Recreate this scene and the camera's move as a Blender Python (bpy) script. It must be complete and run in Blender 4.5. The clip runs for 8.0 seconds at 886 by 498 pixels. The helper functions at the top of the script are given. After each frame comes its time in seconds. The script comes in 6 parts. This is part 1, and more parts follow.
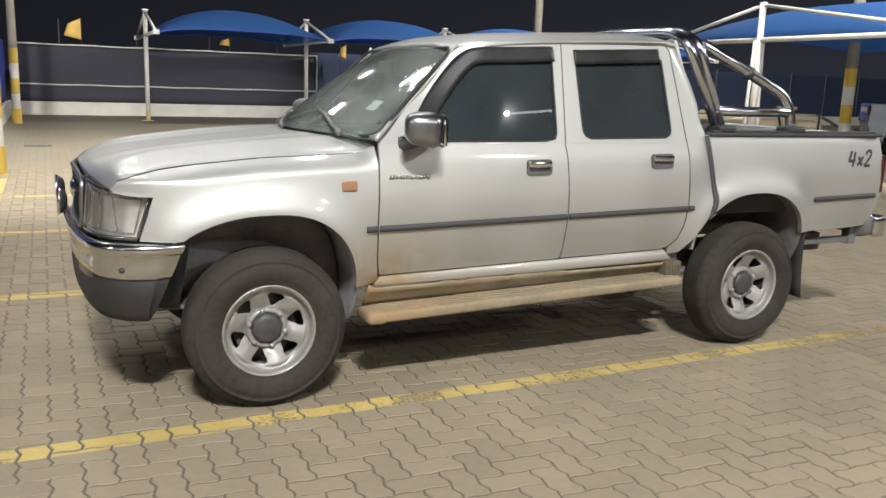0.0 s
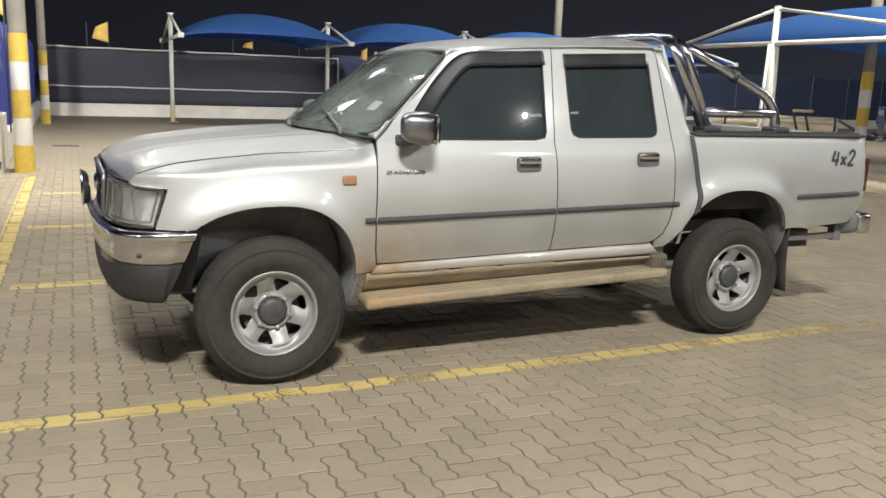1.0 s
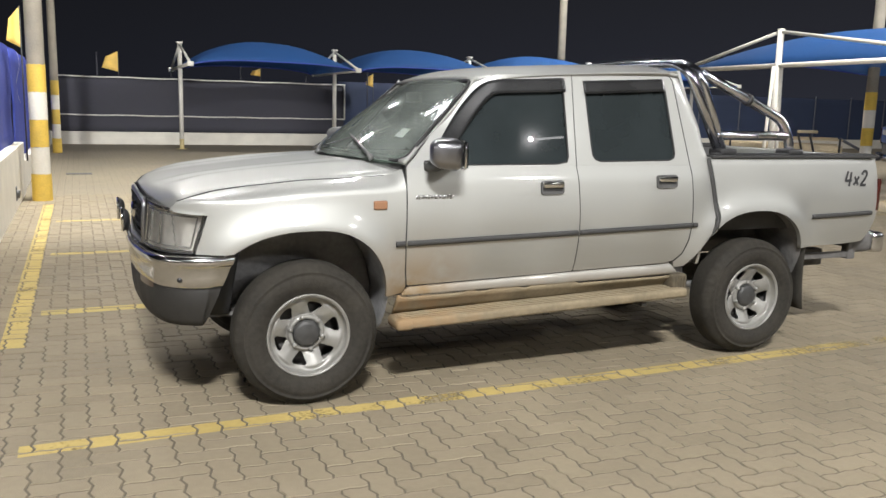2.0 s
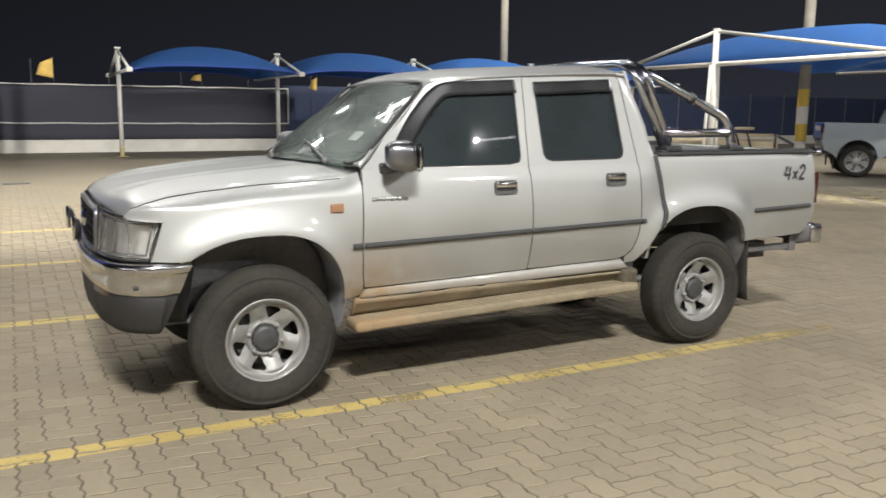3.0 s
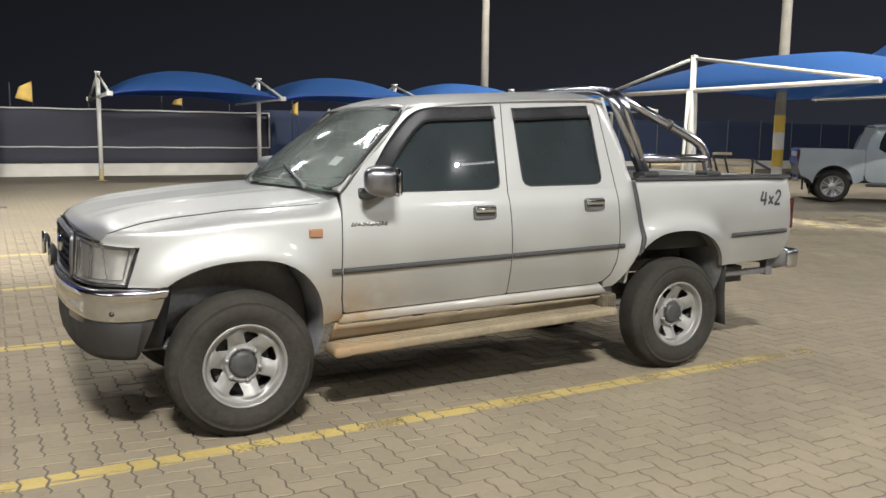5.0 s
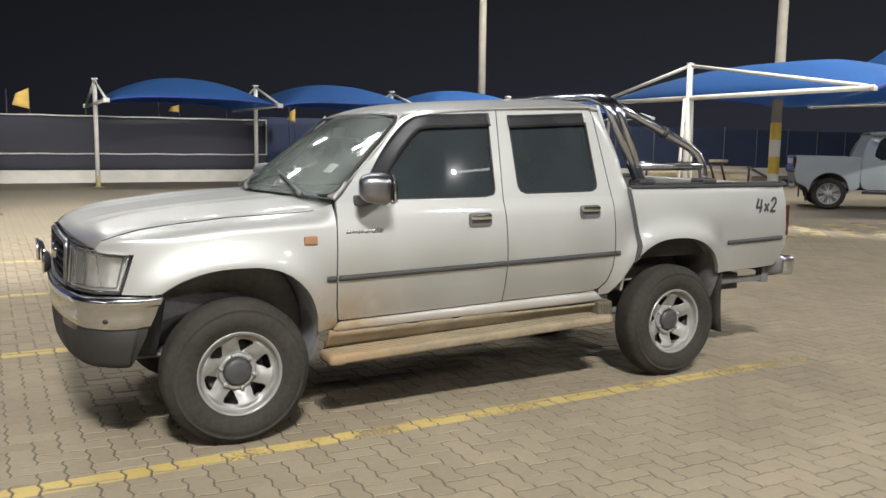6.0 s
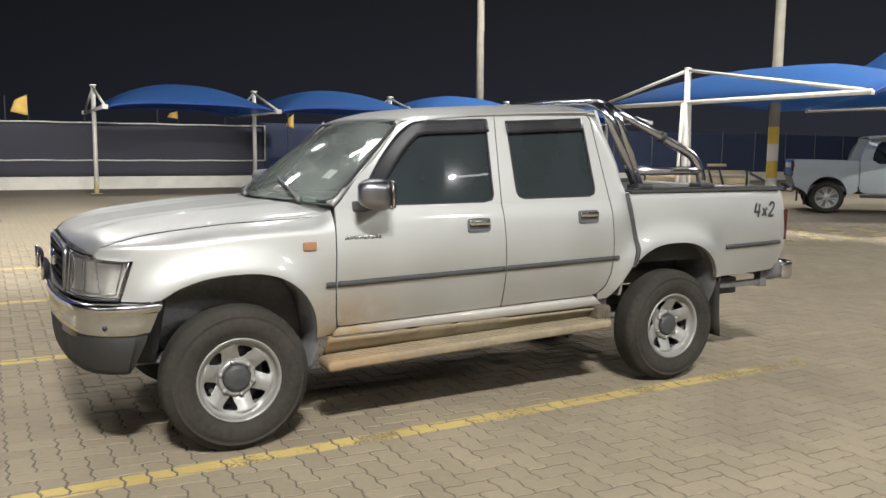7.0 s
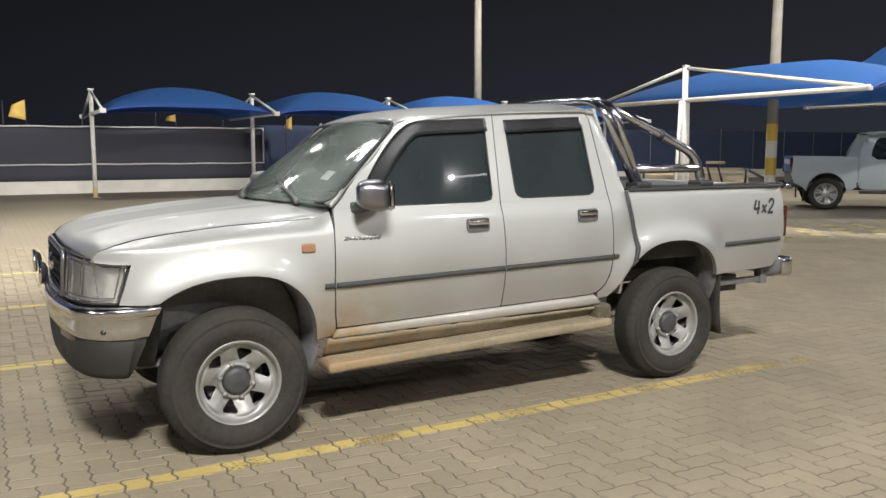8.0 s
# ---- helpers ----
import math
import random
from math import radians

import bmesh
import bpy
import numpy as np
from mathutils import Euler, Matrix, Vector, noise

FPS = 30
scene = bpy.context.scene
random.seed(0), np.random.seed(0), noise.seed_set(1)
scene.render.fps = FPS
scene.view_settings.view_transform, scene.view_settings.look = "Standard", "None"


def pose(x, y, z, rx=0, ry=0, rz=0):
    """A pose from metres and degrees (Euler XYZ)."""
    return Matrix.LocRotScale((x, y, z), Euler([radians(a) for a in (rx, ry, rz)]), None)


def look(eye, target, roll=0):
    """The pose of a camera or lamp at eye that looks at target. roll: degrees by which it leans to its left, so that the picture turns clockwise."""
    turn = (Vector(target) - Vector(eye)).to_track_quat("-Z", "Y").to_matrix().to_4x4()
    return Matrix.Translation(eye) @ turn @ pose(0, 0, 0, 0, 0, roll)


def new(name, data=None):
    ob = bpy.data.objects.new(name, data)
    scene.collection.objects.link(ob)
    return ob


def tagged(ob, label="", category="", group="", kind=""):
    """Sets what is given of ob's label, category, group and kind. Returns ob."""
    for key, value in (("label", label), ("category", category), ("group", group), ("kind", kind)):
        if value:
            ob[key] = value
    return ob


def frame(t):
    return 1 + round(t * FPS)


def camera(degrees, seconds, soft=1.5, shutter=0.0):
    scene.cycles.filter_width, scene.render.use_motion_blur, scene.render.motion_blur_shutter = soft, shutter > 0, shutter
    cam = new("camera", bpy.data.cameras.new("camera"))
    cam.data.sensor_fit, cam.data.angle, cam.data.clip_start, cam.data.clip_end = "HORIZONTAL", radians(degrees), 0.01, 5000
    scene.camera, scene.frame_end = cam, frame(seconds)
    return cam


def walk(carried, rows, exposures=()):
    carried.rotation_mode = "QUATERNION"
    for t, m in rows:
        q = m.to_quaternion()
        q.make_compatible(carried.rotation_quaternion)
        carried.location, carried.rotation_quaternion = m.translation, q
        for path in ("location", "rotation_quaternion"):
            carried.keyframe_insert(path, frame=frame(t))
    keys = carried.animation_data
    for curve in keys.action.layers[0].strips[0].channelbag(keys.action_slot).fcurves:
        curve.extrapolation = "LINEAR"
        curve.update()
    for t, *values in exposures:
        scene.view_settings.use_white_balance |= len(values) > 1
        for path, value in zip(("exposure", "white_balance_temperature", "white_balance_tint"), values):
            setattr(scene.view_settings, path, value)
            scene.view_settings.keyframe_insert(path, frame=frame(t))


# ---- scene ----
cam = camera(55.4, 8.0, shutter=0.5)
PATH = [
    (0, (-0.85, -3.582, 1.493), (-0.013, -1.808, 1.102), 2.0),
    (0.5, (-0.846, -3.719, 1.502), (-0.001, -1.949, 1.111), 2.1),
    (1, (-0.841, -3.905, 1.495), (-0.052, -2.108, 1.108), 2.1),
    (1.5, (-0.909, -3.968, 1.505), (-0.131, -2.159, 1.158), 1.6),
    (2.8, (-1.083, -3.974, 1.508), (-0.241, -2.19, 1.181), 0.5),
    (3, (-1.07, -3.989, 1.507), (-0.173, -2.232, 1.182), 0.6),
    (3.5, (-1.06, -3.997, 1.511), (-0.133, -2.253, 1.195), 0.5),
    (4, (-1.052, -4.007, 1.512), (-0.119, -2.263, 1.221), 0.6),
    (4.5, (-1.065, -4.002, 1.512), (-0.129, -2.256, 1.236), 0.7),
    (6, (-1.048, -3.995, 1.514), (-0.102, -2.251, 1.262), 0.8),
    (6.5, (-1.049, -3.997, 1.512), (-0.1, -2.253, 1.27), 0.7),
    (7, (-1.051, -4.001, 1.517), (-0.102, -2.257, 1.277), 0.6),
    (7.5, (-1.038, -3.992, 1.514), (-0.089, -2.248, 1.275), 0.2),
    (8, (-1.042, -3.99, 1.514), (-0.092, -2.246, 1.275), -0.0),
]
walk(cam, [(t, look(eye, target, roll)) for t, eye, target, roll in PATH])

# ---- world and lamps ----
world = bpy.data.worlds.new("night_sky")
scene.world = world
world.use_nodes = True
bg = world.node_tree.nodes["Background"]
# night sky: near black overhead, a faint blue town glow low down all round
wn, wl = world.node_tree.nodes, world.node_tree.links
way, up, glow = wn.new("ShaderNodeTexCoord"), wn.new("ShaderNodeSeparateXYZ"), wn.new("ShaderNodeValToRGB")
wl.new(way.outputs["Generated"], up.inputs[0]); wl.new(up.outputs["Z"], glow.inputs[0])
glow.color_ramp.elements[0].position, glow.color_ramp.elements[0].color = 0.0, (0.0180, 0.0195, 0.0270, 1)
glow.color_ramp.elements[1].position, glow.color_ramp.elements[1].color = 0.20, (0.0110, 0.0111, 0.0126, 1)
wl.new(glow.outputs[0], bg.inputs["Color"])
# the glow is stronger on the town's side
town = wn.new("ShaderNodeMapRange")
town.inputs["From Min"].default_value, town.inputs["From Max"].default_value = -0.2, 1.0
town.inputs["To Min"].default_value, town.inputs["To Max"].default_value = 0.50, 1.50
wl.new(up.outputs["X"], town.inputs["Value"]); wl.new(town.outputs[0], bg.inputs["Strength"])


def scene_light(eye, target, watts, size=0.12, colour=(1.0, 0.988, 0.985)):
    data = bpy.data.lights.new("scene_light", "AREA")
    data.shape, data.size = "DISK", size
    data.energy, data.color = watts * 1.145, colour
    ob = new("scene_light", data)
    ob.matrix_world = look(eye, target)
    return ob


# each mast carries a row of heads
for k in range(4):
    scene_light((-2.2 + 0.42 * (k - 1.5), -8.9 - 0.1 * k, 9.0 + 0.12 * (k % 2)), (1.2, 1.5, 0), 555, 0.13)
scene_light((11.8, -17.0, 9.6), (1.5, 2.0, 0), 610, 0.10)
strip = scene_light((12.75, -16.85, 9.60), (1.5, 2.0, 0), 2.2)
strip.matrix_world = look((12.75, -16.85, 9.60), (1.5, 2.0, 0), -8)
strip.data.shape, strip.data.size, strip.data.size_y = "RECTANGLE", 1.5, 0.07   # a dim strip added for the streak mirrored in the side window
# two lamps added to put glints on the front fender
for k in range(2):
    scene_light((3.9 + 0.9 * k, -20.0, 9.6 + 0.15 * k), (1.0, 2.0, 0), 150, 0.08)
# fill lamp added at the left, for the fender's front
scene_light((-7.0, -7.0, 9.0), (2.0, 3.0, 0), 40)
for k in range(4):
    scene_light((2.8 + 0.5 * k, 6.2 + 0.3 * (k % 2), 9.4), (0.8, 3.0, 0), 48, 0.20)
# added to brighten the paving at the left
scene_light((-4.7, 9.7, 9.3), (-1.2, 2.5, 0), 110, 0.20)
# small lamps added to make the sparks in the hood and the windscreen
for k in range(4):
    scene_light((0.1 + 0.5 * k, 8.2 + 0.3 * (k % 2), 9.4), (0.5, 3.0, 0), 16, 0.20)
scene_light((-1.345, 8.55, 7.06), (0.5, 1.0, 0), 130, 0.36)
scene_light((-1.0, 6.75, 9.3), (0.5, 1.0, 0), 50, 0.30)
# long strip added for the streak in the windscreen
streak_light = scene_light((-0.95, 6.45, 9.35), (0.5, 1.0, 0), 22)
streak_light.matrix_world = pose(-0.95, 6.45, 9.35, rz=64)
streak_light.data.shape, streak_light.data.size, streak_light.data.size_y = "RECTANGLE", 3.0, 0.10
# narrow beams added to brighten the boundary fence, left paving and nearer canopies
def narrow_light(eye, target, watts, degrees):
    data = bpy.data.lights.new("scene_light", "SPOT")
    data.energy, data.color, data.spot_size, data.spot_blend, data.shadow_soft_size = watts, (1.0, 0.985, 0.955), radians(degrees), 0.6, 0.25
    new("scene_light", data).matrix_world = look(eye, target)


narrow_light((-3.0, -24.0, 5.6), (2.4, 26.5, 2.7), 42000, 12.5)
narrow_light((-1.2, 9.5, 9.4), (-1.2, 11.2, 0), 6000, 80)
narrow_light((11.5, 5.0, 9.9), (15.6, 8.0, 2.0), 7000, 70)   # over the nearer canopies
# fill lamps added round the lot, low, to lighten shade under the truck
for eye, watts in (((30.0, 1.0, 9.0), 800), ((28.0, 13.0, 9.0), 360), ((-28.0, -3.0, 9.0), 520), ((-23.0, -13.0, 9.0), 520)):
    scene_light(eye, (1.0, 2.0, 0), watts)
# lamps added to brighten the right-hand paving, far canopies and fences
scene_light((19.5, -4.0, 9.5), (17.5, 9.0, 0), 1250)
scene_light((15.5, 18.6, 10.0), (15.0, 24.0, 0), 1700, 0.7)
scene_light((2.4, 18.6, 9.5), (3.0, 20.0, 0), 260, 0.7)



# ---- materials ----
def nodes_of(name):
    m = bpy.data.materials.new(name)
    m.use_nodes = True
    return m, m.node_tree.nodes, m.node_tree.links, m.node_tree.nodes["Principled BSDF"]


def mat(name, colour, rough=0.5, metal=0.0, vary=0.12, scale=6.0, bump=0.0, bump_scale=60.0, coat=0.0, spec=0.5, fine=40.0, island=False, rand=0.0):
    """A surface with blotches and grain: two scales of colour change, uneven gloss and fine relief."""
    m, n, l, p = nodes_of(name)
    tc = n.new("ShaderNodeTexCoord")
    big, small = n.new("ShaderNodeTexNoise"), n.new("ShaderNodeTexNoise")
    big.inputs["Scale"].default_value, small.inputs["Scale"].default_value = scale, fine
    big.inputs["Detail"].default_value, small.inputs["Detail"].default_value = 5, 4
    geo = n.new("ShaderNodeNewGeometry")
    l.new(geo.outputs["Position"], big.inputs["Vector"])
    l.new(geo.outputs["Position"], small.inputs["Vector"])
    mix = n.new("ShaderNodeMath"); mix.operation = "ADD"
    half = n.new("ShaderNodeMath"); half.operation = "MULTIPLY"; half.inputs[1].default_value = 0.5
    l.new(small.outputs["Fac"], half.inputs[0])
    l.new(big.outputs["Fac"], mix.inputs[0]); l.new(half.outputs[0], mix.inputs[1])
    last = mix.outputs[0]
    if rand:
        src = n.new("ShaderNodeNewGeometry").outputs["Random Per Island"] if island else n.new("ShaderNodeObjectInfo").outputs["Random"]
        k = n.new("ShaderNodeMath"); k.operation = "MULTIPLY_ADD"
        k.inputs[1].default_value = rand
        l.new(src, k.inputs[0]); l.new(last, k.inputs[2]); last = k.outputs[0]
    ramp = n.new("ShaderNodeMapRange")
    ramp.inputs["From Min"].default_value, ramp.inputs["From Max"].default_value = 0.45, 1.05 + rand
    ramp.inputs["To Min"].default_value, ramp.inputs["To Max"].default_value = 1 - vary, 1 + vary
    l.new(last, ramp.inputs["Value"])
    vm = n.new("ShaderNodeVectorMath"); vm.operation = "SCALE"
    vm.inputs[0].default_value = colour
    l.new(ramp.outputs[0], vm.inputs["Scale"])
    l.new(vm.outputs[0], p.inputs["Base Color"])
    rr = n.new("ShaderNodeMapRange")
    rr.inputs["From Min"].default_value, rr.inputs["From Max"].default_value = 0.3, 0.7
    rr.inputs["To Min"].default_value, rr.inputs["To Max"].default_value = max(0.02, rough * 0.85), min(1, rough * 1.15)
    l.new(big.outputs["Fac"], rr.inputs["Value"]); l.new(rr.outputs[0], p.inputs["Roughness"])
    p.inputs["Metallic"].default_value = metal
    p.inputs["Coat Weight"].default_value = coat
    p.inputs["Coat Roughness"].default_value = 0.07
    p.inputs["Specular IOR Level"].default_value = spec
    if bump:
        b = n.new("ShaderNodeBump"); t = n.new("ShaderNodeTexNoise")
        t.inputs["Scale"].default_value, t.inputs["Detail"].default_value = bump_scale, 4
        l.new(geo.outputs["Position"], t.inputs["Vector"])
        b.inputs["Strength"].default_value, b.inputs["Distance"].default_value = bump, 0.01
        l.new(t.outputs["Fac"], b.inputs["Height"]); l.new(b.outputs[0], p.inputs["Normal"])
    return m


def paint_with_dust(name, colour, dust=(0.270, 0.192, 0.105)):
    """Silver metallic paint with flakes, a clear coat, and brown road dust splashed low down behind the front wheel and along the sill."""
    m = mat(name, colour, rough=0.57, metal=0.80, vary=0.05, scale=2.5, coat=1.0, fine=900, spec=0.0, bump=0.04, bump_scale=5)
    n, l, p = m.node_tree.nodes, m.node_tree.links, m.node_tree.nodes["Principled BSDF"]
    base = p.inputs["Base Color"].links[0].from_socket
    geo = n.new("ShaderNodeNewGeometry"); sep = n.new("ShaderNodeSeparateXYZ")
    l.new(geo.outputs["Position"], sep.inputs[0])
    noise_t = n.new("ShaderNodeTexNoise"); noise_t.inputs["Scale"].default_value = 7; noise_t.inputs["Detail"].default_value = 7
    l.new(geo.outputs["Position"], noise_t.inputs["Vector"])
    # splash centred behind the front wheel
    dist = n.new("ShaderNodeVectorMath"); dist.operation = "DISTANCE"
    flat = n.new("ShaderNodeCombineXYZ")
    sq = n.new("ShaderNodeMath"); sq.operation = "MULTIPLY"; sq.inputs[1].default_value = 0.75
    l.new(sep.outputs["X"], sq.inputs[0]); l.new(sq.outputs[0], flat.inputs["X"]); l.new(sep.outputs["Z"], flat.inputs["Z"])
    l.new(flat.outputs[0], dist.inputs[0]); dist.inputs[1].default_value = (0.58 * 0.75, 0, 0.54)
    a = n.new("ShaderNodeMapRange")
    a.inputs["From Min"].default_value, a.inputs["From Max"].default_value = 0.37, 0.03
    l.new(dist.outputs["Value"], a.inputs["Value"])
    s = n.new("ShaderNodeMapRange")
    s.inputs["From Min"].default_value, s.inputs["From Max"].default_value = 0.66, 0.53
    s.inputs["To Max"].default_value = 0.48
    l.new(sep.outputs["Z"], s.inputs["Value"])
    mx = n.new("ShaderNodeMath"); mx.operation = "MAXIMUM"
    l.new(a.outputs[0], mx.inputs[0]); l.new(s.outputs[0], mx.inputs[1])
    k = n.new("ShaderNodeMath"); k.operation = "MULTIPLY"
    nr = n.new("ShaderNodeMapRange"); nr.inputs["From Min"].default_value, nr.inputs["From Max"].default_value = 0.05, 0.52
    l.new(noise_t.outputs["Fac"], nr.inputs["Value"])
    l.new(mx.outputs[0], k.inputs[0]); l.new(nr.outputs[0], k.inputs[1])
    mixc = n.new("ShaderNodeMix"); mixc.data_type = "RGBA"
    l.new(k.outputs[0], mixc.inputs[0]); l.new(base, mixc.inputs[6]); mixc.inputs[7].default_value = (*dust, 1)
    l.new(mixc.outputs[2], p.inputs["Base Color"])
    metal = n.new("ShaderNodeMath"); metal.operation = "MULTIPLY_ADD"
    metal.inputs[1].default_value, metal.inputs[2].default_value = -0.80, 0.80
    l.new(k.outputs[0], metal.inputs[0]); l.new(metal.outputs[0], p.inputs["Metallic"])
    inv = n.new("ShaderNodeMath"); inv.operation = "MULTIPLY_ADD"
    inv.inputs[1].default_value, inv.inputs[2].default_value = -0.95, 1.0
    l.new(k.outputs[0], inv.inputs[0])
    # level panels lose clear coat, for settled dust and fewer blue reflections
    sepn, flat_k, dull = n.new("ShaderNodeSeparateXYZ"), n.new("ShaderNodeMapRange"), n.new("ShaderNodeMath")
    l.new(geo.outputs["Normal"], sepn.inputs[0])
    flat_k.inputs["From Min"].default_value, flat_k.inputs["From Max"].default_value = 0.80, 0.98
    flat_k.inputs["To Min"].default_value, flat_k.inputs["To Max"].default_value = 1.0, 0.60
    l.new(sepn.outputs["Z"], flat_k.inputs["Value"])
    dull.operation = "MULTIPLY"
    l.new(inv.outputs[0], dull.inputs[0]); l.new(flat_k.outputs[0], dull.inputs[1]); l.new(dull.outputs[0], p.inputs["Coat Weight"])
    return m


def glass(name, tint, rough=0.004, dust=0.0, film_colour=(0.42, 0.47, 0.43), haze=0.012, spread=0.085, ior=1.55, even=0.4):
    """A pane: clear straight through in its tint, with a real pane's gloss and a thin uneven pale film, for dust and
    for lamp haze.
    """
    m, n, l, p = nodes_of(name)
    n.remove(p)
    tr, gl, mx, fr = n.new("ShaderNodeBsdfTransparent"), n.new("ShaderNodeBsdfGlossy"), n.new("ShaderNodeMixShader"), n.new("ShaderNodeFresnel")
    tr.inputs["Color"].default_value = (*tint, 1)
    gl.inputs["Roughness"].default_value = rough
    fr.inputs["IOR"].default_value = ior
    out = n["Material Output"]
    clear = tr.outputs[0]
    if dust:
        film, df, noise_t = n.new("ShaderNodeMixShader"), n.new("ShaderNodeBsdfDiffuse"), n.new("ShaderNodeTexNoise")
        df.inputs["Color"].default_value = (*film_colour, 1)
        geo = n.new("ShaderNodeNewGeometry")
        noise_t.inputs["Scale"].default_value, noise_t.inputs["Detail"].default_value = 4.5, 6
        l.new(geo.outputs["Position"], noise_t.inputs["Vector"])
        amount = n.new("ShaderNodeMapRange")
        amount.inputs["From Min"].default_value, amount.inputs["From Max"].default_value = 0.3, 0.7
        amount.inputs["To Min"].default_value, amount.inputs["To Max"].default_value = dust * (1 - even), dust * (1 + even)
        l.new(noise_t.outputs["Fac"], amount.inputs["Value"]); l.new(amount.outputs[0], film.inputs[0])
        l.new(tr.outputs[0], film.inputs[1]); l.new(df.outputs[0], film.inputs[2])
        clear = film.outputs[0]
    # a second, softer gloss widens glints into a glow, for smears and bloom
    soft, gloss = n.new("ShaderNodeBsdfGlossy"), n.new("ShaderNodeMixShader")
    soft.inputs["Roughness"].default_value, gloss.inputs[0].default_value = max(spread, rough), haze
    l.new(gl.outputs[0], gloss.inputs[1]); l.new(soft.outputs[0], gloss.inputs[2])
    l.new(fr.outputs[0], mx.inputs[0]); l.new(clear, mx.inputs[1]); l.new(gloss.outputs[0], mx.inputs[2])
    l.new(mx.outputs[0], out.inputs["Surface"])
    return m


SILVER = paint_with_dust("silver_paint", (0.470, 0.474, 0.450))
CHROME = mat("chrome", (0.72, 0.72, 0.71), rough=0.12, metal=1.0, vary=0.08, scale=9)
CHROME_DULL = mat("dull_chrome", (0.62, 0.625, 0.64), rough=0.17, metal=1.0, vary=0.16, scale=7, bump=0.28, bump_scale=8)
BLACK_PLASTIC = mat("black_plastic", (0.025, 0.025, 0.026), rough=0.5, vary=0.25, scale=12, bump=0.1, bump_scale=300)
GREY_PLASTIC = mat("grey_plastic", (0.07, 0.07, 0.068), rough=0.55, vary=0.2, scale=10)
GREY_TRIM = mat("grey_trim", (0.036, 0.036, 0.035), rough=0.65, vary=0.15, scale=10)
VALANCE = mat("valance_plastic", (0.019, 0.0176, 0.0150), rough=0.75, vary=0.25, scale=7, bump=0.1, bump_scale=200)
RUBBER = mat("tyre_rubber", (0.030, 0.027, 0.0215), rough=0.88, vary=0.5, spec=0.35, scale=5, bump=0.25, bump_scale=120)
GAP_AND_SEAL_BLACK = mat("gap_and_seal_black", (0.015, 0.015, 0.015), rough=0.6, vary=0.2)
# liner colour raised to lift the dark shade inside the wheel arches
LINER = mat("lifted_arch_liner", (0.300, 0.300, 0.304), rough=0.85, vary=0.3, scale=6, bump=0.2, bump_scale=80)
HUB_DARK = mat("hub_plastic", (0.045, 0.045, 0.044), rough=0.5, vary=0.3, scale=30)
BED_LINER = mat("bed_liner", (0.030, 0.030, 0.029), rough=0.7, vary=0.3, scale=9, bump=0.2, bump_scale=90)
UNDER = mat("underbody", (0.110, 0.106, 0.102), rough=0.8, vary=0.4, scale=8)
RIM_SILVER = mat("rim_paint", (0.275, 0.270, 0.250), rough=0.42, metal=0.35, vary=0.12, scale=18, coat=0.2)


def dusty_step():
    """Tan dust over a running board, with redder mud thrown over its front end."""
    m = mat("dusty_step", (0.215, 0.176, 0.112), rough=0.8, vary=0.3, scale=6, bump=0.2, bump_scale=90)
    n, l, p = m.node_tree.nodes, m.node_tree.links, m.node_tree.nodes["Principled BSDF"]
    base = p.inputs["Base Color"].links[0].from_socket
    geo, sep, noise_t = n.new("ShaderNodeNewGeometry"), n.new("ShaderNodeSeparateXYZ"), n.new("ShaderNodeTexNoise")
    l.new(geo.outputs["Position"], sep.inputs[0]); l.new(geo.outputs["Position"], noise_t.inputs["Vector"])
    noise_t.inputs["Scale"].default_value, noise_t.inputs["Detail"].default_value = 9, 6
    a = n.new("ShaderNodeMapRange")
    a.inputs["From Min"].default_value, a.inputs["From Max"].default_value = 1.25, 0.45
    l.new(sep.outputs["X"], a.inputs["Value"])
    k = n.new("ShaderNodeMath"); k.operation = "MULTIPLY"
    r = n.new("ShaderNodeMapRange"); r.inputs["From Min"].default_value, r.inputs["From Max"].default_value = 0.35, 0.6
    l.new(noise_t.outputs["Fac"], r.inputs["Value"]); l.new(a.outputs[0], k.inputs[0]); l.new(r.outputs[0], k.inputs[1])
    mx = n.new("ShaderNodeMix"); mx.data_type = "RGBA"
    l.new(k.outputs[0], mx.inputs[0]); l.new(base, mx.inputs[6]); mx.inputs[7].default_value = (0.27, 0.178, 0.092, 1)
    l.new(mx.outputs[2], p.inputs["Base Color"])
    return m


STEP_DUSTY = dusty_step()
ORANGE = mat("amber_lens", (0.28, 0.145, 0.08), rough=0.3, vary=0.1, coat=0.4)
RED_LENS = mat("red_lens", (0.06, 0.012, 0.009), rough=0.2, vary=0.1, coat=0.6)
LAMP_LENS = glass("lamp_lens", (0.93, 0.92, 0.89), 0.04, dust=0.13, film_colour=(0.50, 0.49, 0.46))
END_DARK = mat("dark_caked_step", (0.085, 0.070, 0.045), rough=0.9, vary=0.35, scale=14, bump=0.4, bump_scale=50)
REFLECTOR = mat("lamp_reflector", (0.70, 0.69, 0.66), rough=0.45, metal=0.45, vary=0.2, scale=14)
# film and soft gloss are raised here to give the lamps' pale glow
WINDSCREEN = glass("windscreen_glass", (0.64, 0.78, 0.69), dust=0.27, haze=0.55, spread=0.085)
TINT = glass("tinted_glass", (0.035, 0.042, 0.045), dust=0.064, film_colour=(0.37, 0.46, 0.48), even=0.12)
VISOR = glass("smoked_acrylic", (0.13, 0.13, 0.135), 0.42, dust=0.045, film_colour=(0.42, 0.43, 0.44), ior=1.28)
SEAT = mat("seat_cloth", (0.10, 0.105, 0.10), rough=0.9, vary=0.2, scale=14)
